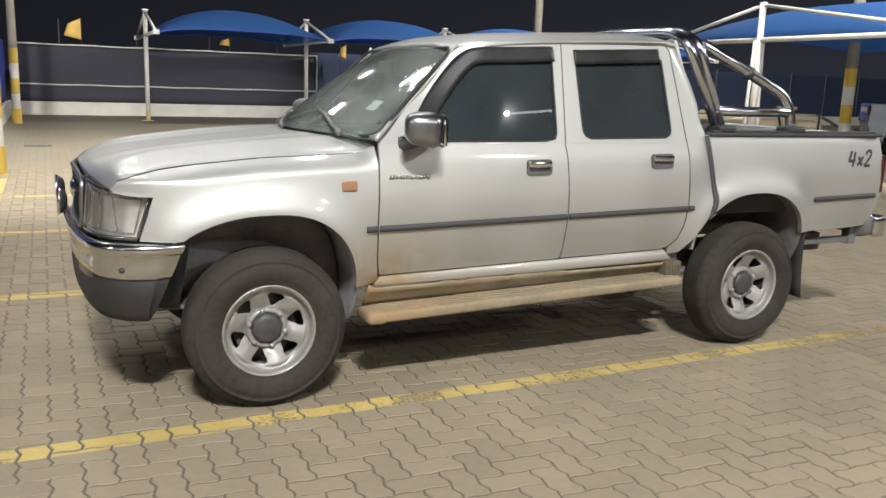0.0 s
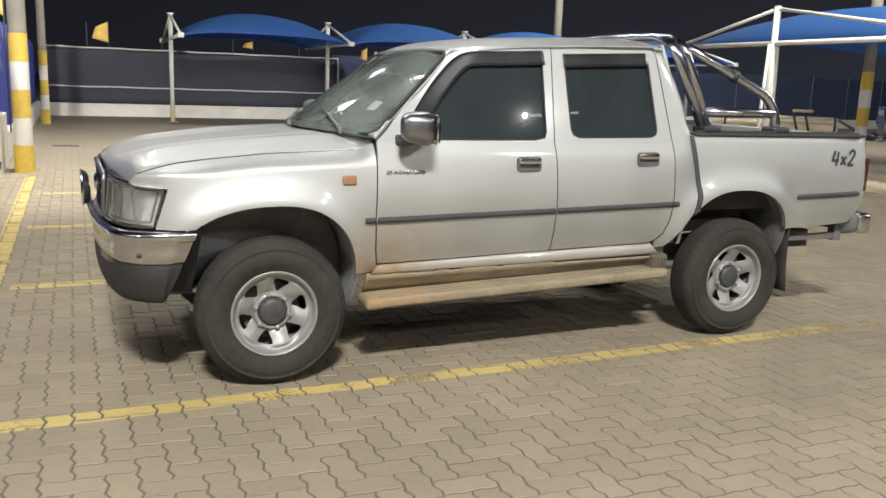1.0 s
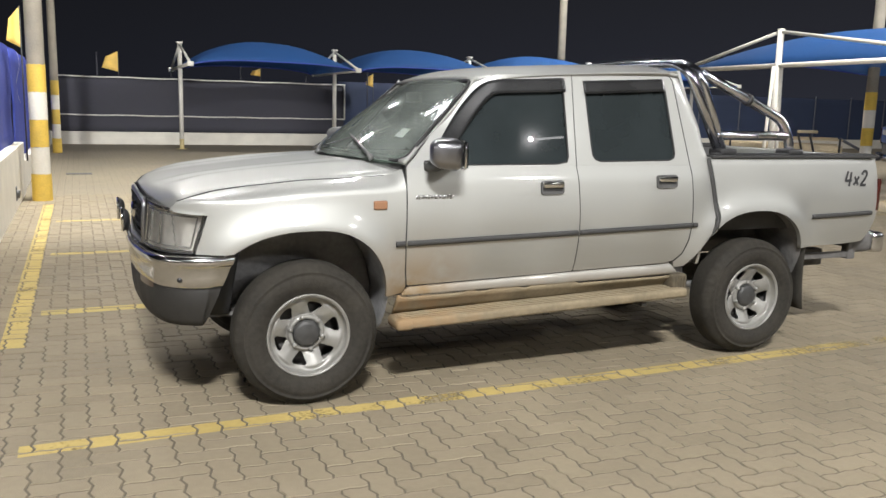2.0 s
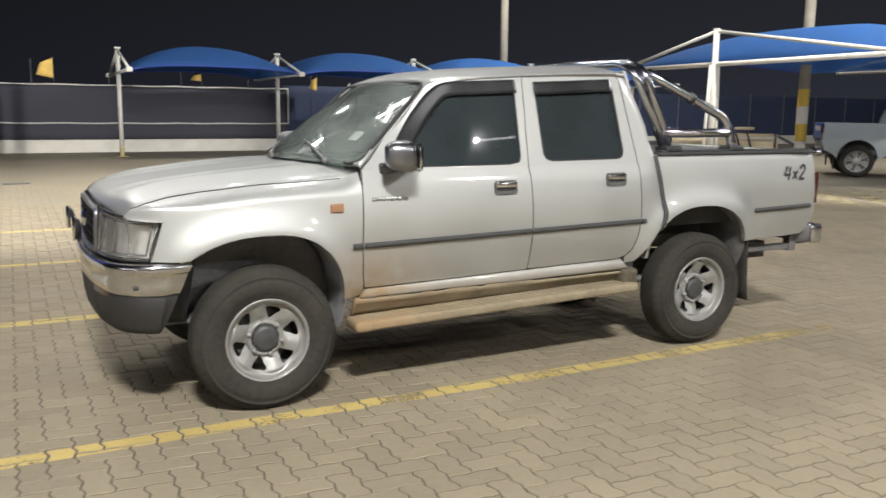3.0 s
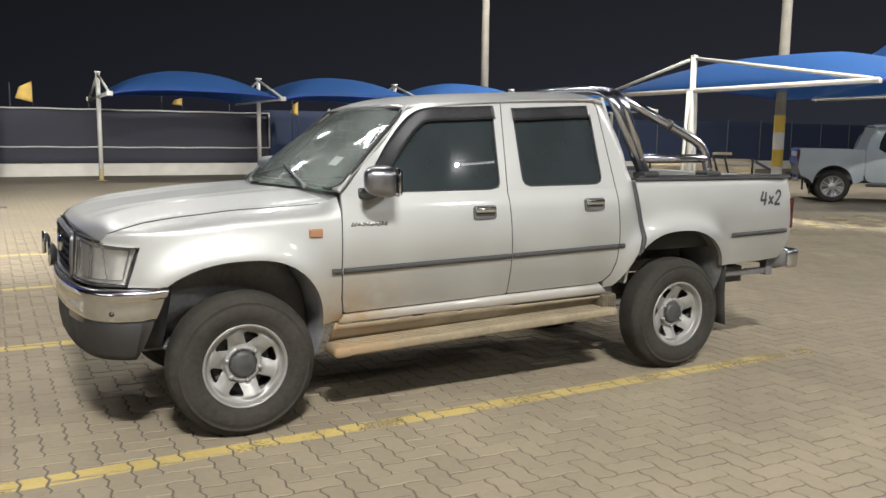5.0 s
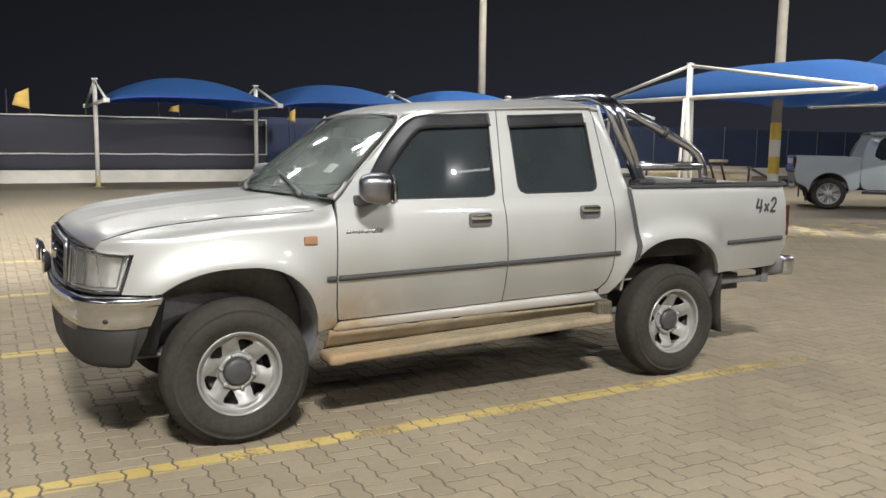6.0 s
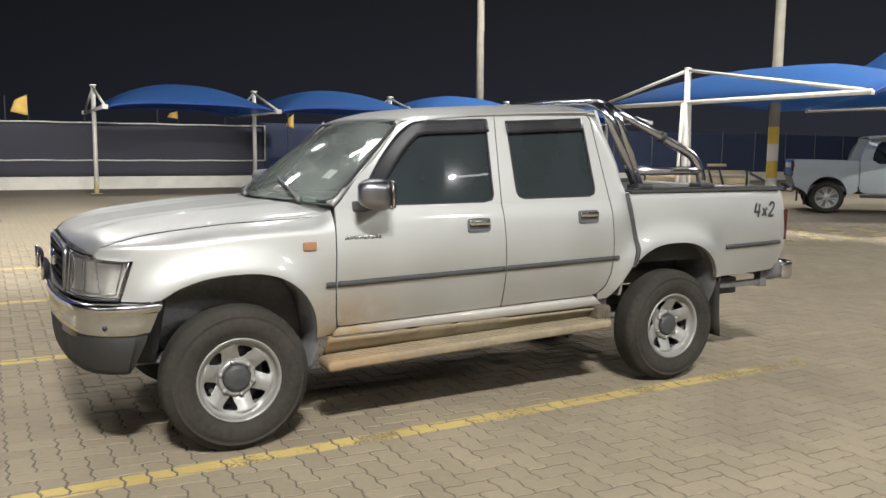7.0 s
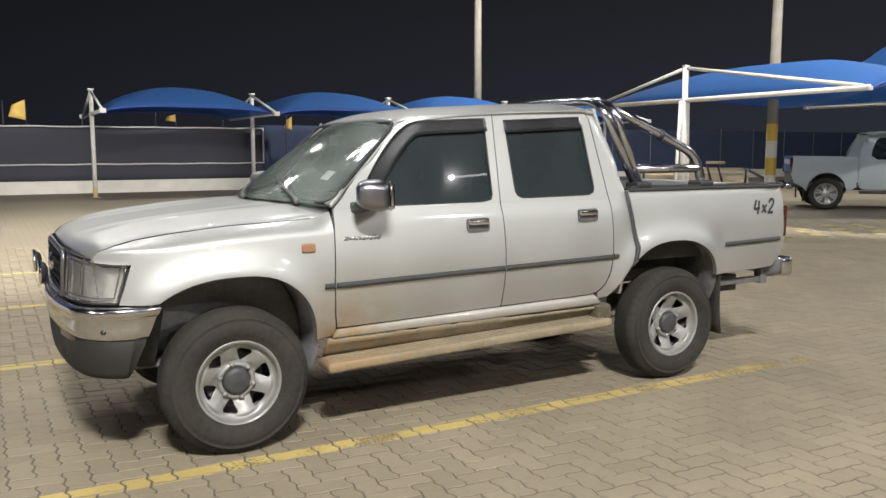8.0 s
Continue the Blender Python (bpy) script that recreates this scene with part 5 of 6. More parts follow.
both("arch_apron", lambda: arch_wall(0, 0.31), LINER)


def splash_shield():
    bm = bmesh.new()
    sheet(bm, lambda u, v: Vector((-0.30 - 0.22 * u - 0.06 * (1 - v), 0.17 + 0.06 * u, 0.47 + 0.325 * v)), 6, 4)
    return thicken(facing(bm, (0, -1, 0)), 0.006)


both("splash_shield", splash_shield, GAP_AND_SEAL_BLACK)
both("arch_liner", lambda: liner(1, -4, 122, 0.46), UNDER)

def under_box(name, lo, hi, r=0.02):
    bm = bmesh.new()
    box(bm, lo, hi, r)
    return part(name, bm, UNDER, truck, smooth=False)


def under_tube(name, pts, r):
    bm = bmesh.new()
    tube(bm, pts, r, 12)
    return part(name, bm, UNDER, truck)


under_box("engine_block", (-0.52, 0.42, 0.50), (0.50, 2 * M - 0.42, 1.0), 0.03)
under_box("radiator_support", (-0.62, 0.30, 0.52), (-0.46, 2 * M - 0.30, 0.80), 0.03)
# plate added to deepen the shadow on the ground under the nose
under_box("shadow_plate", (-0.56, 0.20, 0.450), (-0.18, 2 * M - 0.20, 0.470), 0.01)
under_box("floor_pan", (0.46, 0.10, 0.52), (2.36, 2 * M - 0.10, 0.60))
under_box("bed_underside", (2.62, 0.40, 0.68), (3.80, 2 * M - 0.40, 0.79))
for y in (0.42, 2 * M - 0.50):
    under_box("chassis_rail", (-0.55, y, 0.46), (3.85, y + 0.08, 0.58), 0.01)
under_tube("rear_axle", [(2.856, 0.2, 0.379), (2.856, 2 * M - 0.2, 0.379)], 0.05)
under_tube("front_axle", [(0.012, 0.2, 0.364), (0.012, 2 * M - 0.2, 0.364)], 0.04)
for y in (0.26, 2 * M - 0.26):
    under_tube("leaf_spring", [(2.30, y, 0.46), (2.85, y, 0.40), (3.35, y, 0.52)], 0.025)
under_tube("exhaust_pipe", rounded_path([(1.2, 0.62, 0.42), (2.2, 0.62, 0.42), (2.6, 0.55, 0.50), (3.7, 0.45, 0.52)], 0.1), 0.03)

def seat(x, y0, y1):
    bm = bmesh.new()
    box(bm, (x, y0, 0.66), (x + 0.50, y1, 0.86), 0.06, 3)
    b = bmesh.new()
    box(b, (0, y0, 0.0), (0.14, y1, 0.60), 0.05, 3)
    join(bm, b, Matrix.Translation((x + 0.44, 0, 0.80)) @ Matrix.Rotation(radians(14), 4, "Y"))
    b = bmesh.new()
    box(b, (0, (y0 + y1) / 2 - 0.12, 0.0), (0.09, (y0 + y1) / 2 + 0.12, 0.17), 0.04, 3)
    join(bm, b, Matrix.Translation((x + 0.60, 0, 1.42)) @ Matrix.Rotation(radians(10), 4, "Y"))
    return bm


for x, y0, y1 in ((1.05, 0.22, 0.74), (1.05, 2 * M - 0.74, 2 * M - 0.22), (1.78, 0.20, 2 * M - 0.20)):
    part("seat", seat(x, y0, y1), SEAT, truck, "dark grey cloth seat")
bm = bmesh.new()
sheet(bm, lambda u, v: Vector((0.36 + 0.50 * u + 0.16 * (2 * v - 1) ** 2 * (1 - u), 0.13 + (2 * M - 0.26) * v, 1.195 + 0.02 * math.sin(math.pi * u) - 0.22 * max(0, u - 0.8) / 0.2 + 0.05 * math.exp(-((v - 0.22) / 0.12) ** 2) * step01(0.3, 0.7, u))), 20, 24)
part("dashboard", bm, DASH, truck, "grey-green dashboard")
bm = bmesh.new()
c, ax = Vector((0.98, 0.46, 1.16)), Matrix.Rotation(radians(-62), 4, "Y")
tube(bm, [c + (ax @ Vector((0.19 * math.cos(a), 0.19 * math.sin(a), 0))) for a in [2 * math.pi * k / 32 for k in range(33)]], 0.016, 8, cap=False)
for a in (0.4, 2.74, 4.71):
    tube(bm, [c, c + (ax @ Vector((0.18 * math.cos(a), 0.18 * math.sin(a), 0)))], 0.014, 6)
part("steering_wheel", bm, BLACK_PLASTIC, truck)
bm = bmesh.new()
box(bm, (0.50, 0.09, 0.60), (2.42, 2 * M - 0.09, 0.66), 0.02)
box(bm, (0.46, 0.10, 0.60), (0.52, 2 * M - 0.10, 1.17), 0.01)
part("cabin_floor", bm, UNDER, truck)
bm = bmesh.new()
sheet(bm, lambda u, v: roof(0.04 + 0.92 * u, (2 * v - 1) * 0.96) + Vector((0, 0, -0.035)), 8, 8)
part("headlining", bm, SEAT, truck)
bm = bmesh.new()
box(bm, (0.83, M - 0.11, 1.53), (0.86, M + 0.11, 1.59), 0.012)
part("rear_view_mirror", bm, BLACK_PLASTIC, truck)


def strokes(lines, x0, z0, k, w, out=0.0025):
    """Brushed lettering laid on the flank: each stroke a thick line through points of a unit box, leaning forward."""
    bm = bmesh.new()
    for line in lines:
        pts = resample(line, max(6, 5 * len(line)), closed=False)
        left, right = [], []
        for i, p in enumerate(pts):
            a, b = Vector(pts[max(i - 1, 0)]), Vector(pts[min(i + 1, len(pts) - 1)])
            d = (b - a).normalized()
            nn = Vector((-d.y, d.x)) * w
            for side_pts, s in ((left, 1), (right, -1)):
                q = Vector(p) + nn * s
                x, z = x0 + k * (q.x + 0.28 * q.y), z0 + k * q.y
                side_pts.append(bm.verts.new((x, side(x, z) - out, z)))
        for i in range(len(pts) - 1):
            bm.faces.new((left[i], right[i], right[i + 1], left[i + 1]))
    bmesh.ops.recalc_face_normals(bm, faces=bm.faces[:])
    bm.normal_update()
    if sum(f.normal.y for f in bm.faces) > 0:
        bmesh.ops.reverse_faces(bm, faces=bm.faces[:])
    return bm


FOUR = [[(0.14, 0.98), (0.02, 0.36), (0.60, 0.36)], [(0.46, 0.92), (0.44, 0.0)]]
CROSS = [[(0.0, 0.62), (0.42, 0.08)], [(0.42, 0.62), (0.0, 0.08)]]
TWO = [smooth_line([(0.04, 0.74), (0.14, 0.94), (0.36, 0.98), (0.52, 0.82), (0.46, 0.58), (0.20, 0.26), (0.02, 0.06)], 4), [(0.0, 0.06), (0.58, 0.06)]]
for glyph, x0 in ((FOUR, 3.524), (CROSS, 3.606), (TWO, 3.668)):
    bm = strokes(glyph, x0, 1.066, 0.097, 0.092)
    part("decal_figure", bm, DECAL, beds[0], smooth=False)
    bm = strokes([[(0.62 - a, b) for a, b in line] for line in glyph], x0, 1.066, 0.097, 0.092)
    part("decal_figure", flip(bm, M), DECAL, beds[1], smooth=False)


# ---- poles ----
def banded_pole(loc, r, height, band, name_label, bands=5, flare=0.012):
    p = thing("lamp_pole", loc, label=name_label, category="lamp pole", group="banded poles")
    bm = bmesh.new()
    n = 28
    prof = [(r + 0.001, 0.0), (r, band * bands), (r * 0.93, height * 0.5), (r * 0.82, height)]
    rings = [[bm.verts.new((a * math.cos(2 * math.pi * k / n), a * math.sin(2 * math.pi * k / n), z)) for k in range(n)] for a, z in prof]
    for a, b in zip(rings, rings[1:]):
        for k in range(n):
            bm.faces.new((a[k], a[(k + 1) % n], b[(k + 1) % n], b[k]))
    bm.faces.new(rings[-1])
    part("pole_shaft", bm, CONCRETE, p)
    rnd = random.Random(7)
    for i in range(bands):
        bm = bmesh.new()
        rr = r + 0.004 + (flare if i == 0 else 0)
        ring = []
        for z in (i * band, (i + 0.5) * band, (i + 1) * band):
            ring.append([bm.verts.new((rr * math.cos(2 * math.pi * k / n), rr * math.sin(2 * math.pi * k / n), z + (rnd.uniform(-0.006, 0.006) if 0 < z else 0))) for k in range(n)])
        for a, b in zip(ring, ring[1:]):
            for k in range(n):
                bm.faces.new((a[k], a[(k + 1) % n], b[(k + 1) % n], b[k]))
        part("paint_band", bm, PAINT_YELLOW if i % 2 == 0 else PAINT_WHITE, p)
    return p


banded_pole((-1.525, 9.72, 0), 0.122, 9.6, 0.392, "concrete lamp pole with yellow and white painted bands")
banded_pole((-1.545, 21.6, 0), 0.105, 9.6, 0.39, "slim concrete lamp pole with yellow and white bands by the wall")
banded_pole((16.34, 10.75, 0), 0.128, 10.0, 0.42, "thick concrete lamp pole with yellow and white bands")
p = thing("lamp_pole", (16.42, 25.2, 0), label="tall plain grey lamp pole rising behind the canopies", category="lamp pole")
bm = bmesh.new()
tube(bm, [(0, 0, 0), (0, 0, 10.2)], [0.17, 0.13], 20)
part("pole_shaft", bm, CONCRETE, p)

# ---- boundary walls and screens ----
bm = bmesh.new()
box(bm, (-45, -26.3, -0.05), (45, -26.0, 9.0), 0.02)
tagged(finish("wall_back", bm, PAINT_WHITE, smooth=False), "plain off-white plastered building wall closing the car park", "wall", kind="structure")
bm = bmesh.new()
box(bm, (-2.0, 26.45, -0.05), (60, 26.65, 0.41), 0.015)
wall = tagged(finish("wall_far", bm, PAINT_WHITE, smooth=False), "low off-white plastered wall under a screened fence", "wall", kind="structure")
bm = bmesh.new()
box(bm, (-2.05, 2.0, -0.05), (-1.80, 10.9, 0.80), 0.012)
box(bm, (-2.05, 10.9, -0.05), (-1.83, 26.44, 0.46), 0.012)
tagged(finish("wall_side", bm, PAINT_WHITE, smooth=False), "white boundary wall, higher at its near end", "wall", kind="structure")


def screen_cloth(p0, p1, z0, z1, material, sag=0.03, n=60, seed=0):
    """A hung screen: slightly billowed between its posts, with an uneven lower edge."""
    bm = bmesh.new()
    p0, p1 = Vector((*p0, 0)), Vector((*p1, 0))
    d = (p1 - p0)
    nrm = Vector((-d.y, d.x, 0)).normalized()

    def at(u, v):
        p = p0 + d * u
        w = noise.noise(Vector((u * d.length * 0.8, v * 1.5, seed)))
        return p + nrm * sag * w + Vector((0, 0, z0 + (z1 - z0) * v + (0.02 * noise.noise(Vector((u * d.length * 2.1, seed, 3))) if v == 0 else 0)))

    sheet(bm, at, n, 8)
    return thicken(bm, 0.006)


fence = thing("screen_fence", (0, 26.5, 0), label="dark grey screen fence with white rails on a low wall", category="fence")
f = part("screen", screen_cloth((-1.78, 0.02), (8.05, 0.02), 0.42, 2.18, MESH_GREY), MESH_GREY, fence)
for z in (0.955, 2.20):
    bm = bmesh.new()
    pts = [(-1.78 + 9.86 * k / 20, -0.03, z + 0.008 * math.sin(k * 1.7)) for k in range(21)]
    tube(bm, pts, 0.023, 8)
    part("rail", bm, STEEL_WHITE, fence, "white steel rail")
bm = bmesh.new()
tube(bm, [(8.06, -0.03, 0.955), (8.06, -0.03, 2.2)], 0.030, 8)
part("end_post", bm, STEEL_WHITE, fence)
for k in range(5):
    bm = bmesh.new()
    tube(bm, [(-0.35 + 2.33 * k, 0.06, 0.41), (-0.35 + 2.33 * k, 0.06, 2.5 if k % 2 else 3.0)], 0.022, 8)
    part("fence_post", bm, MESH_GREY, fence, "thin dark post")
navy = thing("navy_fence", (0, 27.4, 0), label="tall navy screen fence with thin pale posts", category="fence")
part("screen", screen_cloth((8.1, 0), (62, 0), 0.0, 2.35, MESH_NAVY, 0.05, 120, 5), MESH_NAVY, navy)
for k in range(20):
    bm = bmesh.new()
    tube(bm, [(11.0 + 2.35 * k, -0.08, 0), (11.0 + 2.35 * k, -0.08, 2.45)], 0.028, 8)
    part("fence_post", bm, POST_GREY, navy, "thin pale post")
side_f = thing("blue_fence", (-1.93, 0, 0), label="blue screen fence with a ragged lower edge on a white wall", category="fence")
part("screen", screen_cloth((0, 2.0), (0, 10.9), 0.80, 2.25, MESH_BLUE, 0.06, 50, 8), MESH_BLUE, side_f)
part("screen", screen_cloth((0, 10.92), (0, 26.3), 0.46, 2.25, MESH_BLUE, 0.05, 60, 9), MESH_BLUE, side_f)


def flag(x, y, z, w, h, flip_it=1, seed=1, pole=0.0):
    """A small cloth flag, rippled and hanging unevenly from its thin pole."""
    t = thing("flag", (x, y, z), label="small yellow cloth flag on a thin pole over the fence", category="flag", group="flags on the fence")
    bm = bmesh.new()
    sheet(bm, lambda u, v: Vector((-flip_it * w * u * (1 - 0.25 * v), 0.05 * math.sin(u * 5 + seed) * u, h * (v - 1) * (1 - 0.45 * u) - 0.28 * h * u)), 10, 6)
    part("cloth", thicken(bm, 0.003), FLAG, t)
    bm = bmesh.new()
    tube(bm, [(0.012, 0, pole - z), (0.012, 0, 0.02)], 0.012, 8)
    part("flag_pole", bm, GREY_TRIM, t)


flag(0.30, 26.60, 3.05, 0.50, 0.66, 1, 1, 0.41)
flag(5.0, 26.60, 2.66, 0.34, 0.26, 1, 2, 0.41)
flag(9.2, 26.60, 2.66, 0.26, 0.50, 1, 3, 0.41)
flag(-1.80, 11.5, 2.90, 0.20, 0.62, 1, 4, 0.46)


# a torn strip of white cloth that hangs off the blue fence
bm = bmesh.new()
sheet(bm, lambda u, v: Vector((0.03 * math.sin(7 * u), 0.05 * math.sin(4 * u + 1) + (0.05 - 0.03 * u) * (v - 0.5), -0.85 * u)), 14, 2)
strip_ob = finish("torn_strip", thicken(bm, 0.002), PAINT_WHITE, loc=(-1.90, 12.2, 2.24))
tagged(strip_ob, "torn white strip of cloth hanging off the blue fence", "cloth strip")
# drain outlet low in the side wall, and a drain cover in the paving
outlet = thing("drain_outlet", (-1.80, 8.6, 0.22), label="small dark drain outlet low in the white wall", category="drain outlet")
bm = bmesh.new()
tube(bm, [(-0.02, 0, 0), (0.05, 0, -0.01)], 0.055, 16, cap=False)
part("pipe", thicken(bm, 0.006), GREY_PLASTIC, outlet)
bm = bmesh.new()
box(bm, (-0.004, -0.09, -0.09), (0.012, 0.09, 0.09), 0.004)
part("flange", bm, UNDER, outlet)
cover = thing("drain_cover", (-1.02, 14.5, 0), label="small dark metal drain cover let into the paving", category="drain cover")
bm = bmesh.new()
box(bm, (-0.24, -0.17, -0.02), (0.24, 0.17, 0.003), 0.002)
part("plate", bm, UNDER, cover)
for k in range(5):
    bm = bmesh.new()
    box(bm, (-0.20 + 0.09 * k, -0.13, 0.003), (-0.16 + 0.09 * k, 0.13, 0.009), 0.002)
    part("bar", bm, GREY_PLASTIC, cover)

# ---- shade canopies ----
def canopy_frame(x, y, near, far, top=3.22, arm=2.50, r=0.065, props=False, yellow=True):
    t = thing("canopy_frame", (x, y, 0), label="white steel canopy post with two stayed arms", category="canopy frame", group="canopy frames")
    bm = bmesh.new()
    tube(bm, [(0, 0, 0), (0, 0, top)], r, 14)
    part("post", bm, STEEL_WHITE, t)
    if yellow:
        bm = bmesh.new()
        tube(bm, [(0, 0, 0), (0, 0, 0.32)], r + 0.004, 14)
        part("painted_foot", bm, FOOT_YELLOW, t, "faded yellow painted foot")
        bm = bmesh.new()
        box(bm, (-0.16, -0.16, 0), (0.16, 0.16, 0.018), 0.004)
        part("base_plate", bm, FOOT_YELLOW, t)
    bm = bmesh.new()
    k = 0.5 if props else 0.8
    box(bm, (-0.11 * k, -0.11 * k, top), (0.11 * k, 0.11 * k, top + 0.06 * k), 0.01)
    part("cap", bm, STEEL_WHITE, t)
    bm = bmesh.new()
    tube(bm, [(0, -near, arm + 0.03), (0, far, arm)], 0.05, 12)
    part("arm", bm, STEEL_WHITE, t)
    for e in (-near, far):
        bm = bmesh.new()
        tube(bm, [(0, 0, top - 0.03), (0, e * 0.97, arm + 0.06)], 0.036, 10)
        part("stay", bm, STEEL_WHITE, t)
        bm = bmesh.new()
        k = 0.5 if props else 0.85
        box(bm, (-0.10 * k, e - 0.06 * k, arm - 0.05 * k), (0.10 * k, e + 0.06 * k, arm + 0.10 * k), 0.01)
        part("end_bracket", bm, STEEL_WHITE, t)
    if props:
        for d in (-0.10, 0.08):
            bm = bmesh.new()
            tube(bm, [(d * 1.3, -d, 0), (d * 0.7, -d * 0.5, arm)], 0.035, 10)
            part("prop", bm, STEEL_WHITE, t)


def shade(x0, x1, y, near, far, low=2.52, rise=0.86, skew=0.0, steep=0.72, slant=0.0):
    """A stretched cloth between two frames: low along the arms, domed in its middle, its free edges drawn in."""
    t = thing("shade_canopy", ((x0 + x1) / 2, y, low), label="bright blue stretched shade cloth over parking bays", category="canopy", group="shade canopies")
    bm = bmesh.new()
    w = (x1 - x0) / 2

    def at(u, v):
        a, b = 2 * u - 1, 2 * v - 1
        cut = 0.45 * (1 - a * a)
        yy = -near + cut + (near + far - 2 * cut) * v
        dome = (1 + skew * a) * max(0, 1 - abs(a) ** 2.6) ** steep * (0.32 + 0.68 * max(0, 1 - abs(b) ** 2.2) ** 0.8)
        hip = max(0, 1 - max(abs(a) ** 1.5, abs(b) ** 1.7))
        dome = 0.66 * dome + 0.34 * hip
        fold = 0.012 * math.sin(9 * b + 2 * a) * (1 - abs(a))
        return Vector((a * (w - 0.08), yy + slant * u, rise * dome + fold))

    sheet(bm, at, 36, 24)
    bm.normal_update()
    part("cloth", thicken(bm, 0.008), CLOTH, t)
    for v in (0, 1):
        bm = bmesh.new()
        tube(bm, [at(i / 36, v) + Vector((0, 0, -0.01)) for i in range(37)], 0.018, 8)
        part("edge_cable", bm, MESH_BLUE, t, "hemmed edge cable")


ROW_Y = 23.6
for x in (1.96, 6.86, 11.76, 16.66, 21.56):
    canopy_frame(x, ROW_Y, 2.6, 2.6)
for k in range(4):
    shade(1.96 + 4.9 * k, 6.86 + 4.9 * k, ROW_Y, 2.6, 2.6)
canopy_frame(12.25, 9.6, 4.3, 2.9, props=True)
canopy_frame(17.15, 6.9, 3.6, 3.5)
shade(12.25, 17.15, 9.6, 4.3, 2.9, rise=0.70, skew=-0.8, slant=-1.2)
shade(17.15, 22.1, 6.9, 3.6, 3.5, rise=2.2, skew=-0.5, steep=0.5, slant=-2.5)

# ---- the parked pale pickup and its trailer ----
def pale_pickup(x, y, turn):
    t = thing("pickup_truck", (x, y, 0), label="pale grey-white double-cab pickup parked beyond the bays", category="pickup truck")
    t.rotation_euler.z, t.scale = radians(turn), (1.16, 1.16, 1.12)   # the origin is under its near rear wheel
    def flank(px, pz):
        return 0.05 * ((pz - 0.85) / 0.5) ** 2 + (0.22 * (pz - 1.15) if pz > 1.15 else 0)
    cx, cz, rx, rz = 0.0, 0.40, 0.385, 0.405
    half = []
    for i in range(19):
        a = radians(180 - 10 * i)
        half.append((cx + rx * math.cos(a), cz + rz * math.sin(a)))
    bedside = [(-0.66, 1.165), (-0.70, 1.12), (-0.71, 0.80), (-0.64, 0.58), (-0.48, 0.50)] + half + [(0.50, 0.44), (0.575, 0.50), (0.575, 1.14), (0.55, 1.15)]
    for mir in (None, 0.9):
        part("bed_side", panel(bedside, flank, h=0.08, mirror=mir), PICKUP_WHITE, t)
    cab = [(0.575, 0.56), (0.62, 0.48), (0.70, 0.45), (2.62, 0.45), (2.66, 1.0), (2.60, 1.075), (0.575, 1.075)]
    up = [(0.575, 1.07), (2.60, 1.07), (2.28, 1.32), (1.95, 1.56), (1.80, 1.625), (0.92, 1.645), (0.76, 1.60), (0.66, 1.44), (0.59, 1.24)]
    win = [(0.92, 1.09), (2.30, 1.09), (2.14, 1.30), (1.86, 1.51), (1.76, 1.55), (0.98, 1.565), (0.90, 1.50), (0.82, 1.30), (0.80, 1.17)]
    fender = [(2.68, 0.50)] + [(3.2 - 0.44 * math.cos(radians(10 * i)), 0.40 + 0.43 * math.sin(radians(10 * i))) for i in range(19)] + [(3.72, 0.55), (4.0, 0.6), (4.02, 0.92), (3.9, 1.00), (2.68, 1.06)]
    cab, up, win, fender = ([(px + 0.03, pz) for px, pz in line] for line in (cab, up, win, fender))
    for mir in (None, 0.9):
        part("door_panel", panel(cab, flank, h=0.1, mirror=mir), PICKUP_WHITE, t)
        part("window_frame", ring_panel(matched(up, 4), matched(win, 4), flank, mirror=mir), PICKUP_WHITE, t)
        part("window_pane", panel(matched(win, 2), lambda a, b: flank(a, b) + 0.02, depth=0.004, h=0.15, lip=0, mirror=mir), TINT, t)
        part("front_fender", panel(fender, flank, h=0.1, mirror=mir), PICKUP_WHITE, t)
        for wx in (0.0, 3.12):
            m = Matrix.Translation((wx, 0.03 if mir is None else 1.77, 0.347)) @ (Matrix.Rotation(math.pi, 4, "Z") if mir else Matrix.Identity(4))
            bm = bmesh.new()
            lathe(bm, [(0.23, 0.03), (0.245, 0.0), (0.30, 0.0), (0.335, 0.03), (0.347, 0.08), (0.347, 0.2), (0.31, 0.25), (0.18, 0.25)], 40)
            bm.transform(m)
            w = part("wheel", bm, RUBBER, t, "black tyre on a silver alloy rim")
            bm = bmesh.new()
            lathe(bm, [(0.235, 0.012), (0.228, 0.02), (0.205, 0.035), (0.075, 0.03), (0.05, 0.02), (0.001, 0.018)], 72, skip=lambda i, k: i == 2 and (k % 12 < 5 or k % 12 == 8))
            bm.transform(m)
            part("rim", bm, RIM_SILVER, w)
            bm = bmesh.new()
            lathe(bm, [(0.001, 0.08), (0.225, 0.08)], 30)
            bm.transform(m)
            part("drum", bm, UNDER, w)
        bm = bmesh.new()
        box(bm, (-0.722, 0.0, 0.78), (-0.665, 0.13, 1.13), 0.022)
        part("tail_lamp", bm if mir is None else flip(bm, 0.9), RED_LENS, t, "red tail lamp")
        bm = bmesh.new()
        sheet(bm, lambda u, v: Vector((0.40 * math.cos(math.pi * u), 0.06 + 0.34 * v, 0.40 + 0.42 * math.sin(math.pi * u))), 16, 2)
        sheet(bm, lambda u, v: Vector((-0.42 + 0.84 * u, 0.40, 0.34 + 0.56 * v)), 2, 2)
        part("arch_liner", bm if mir is None else flip(bm, 0.9), UNDER, t)
        bm = bmesh.new()
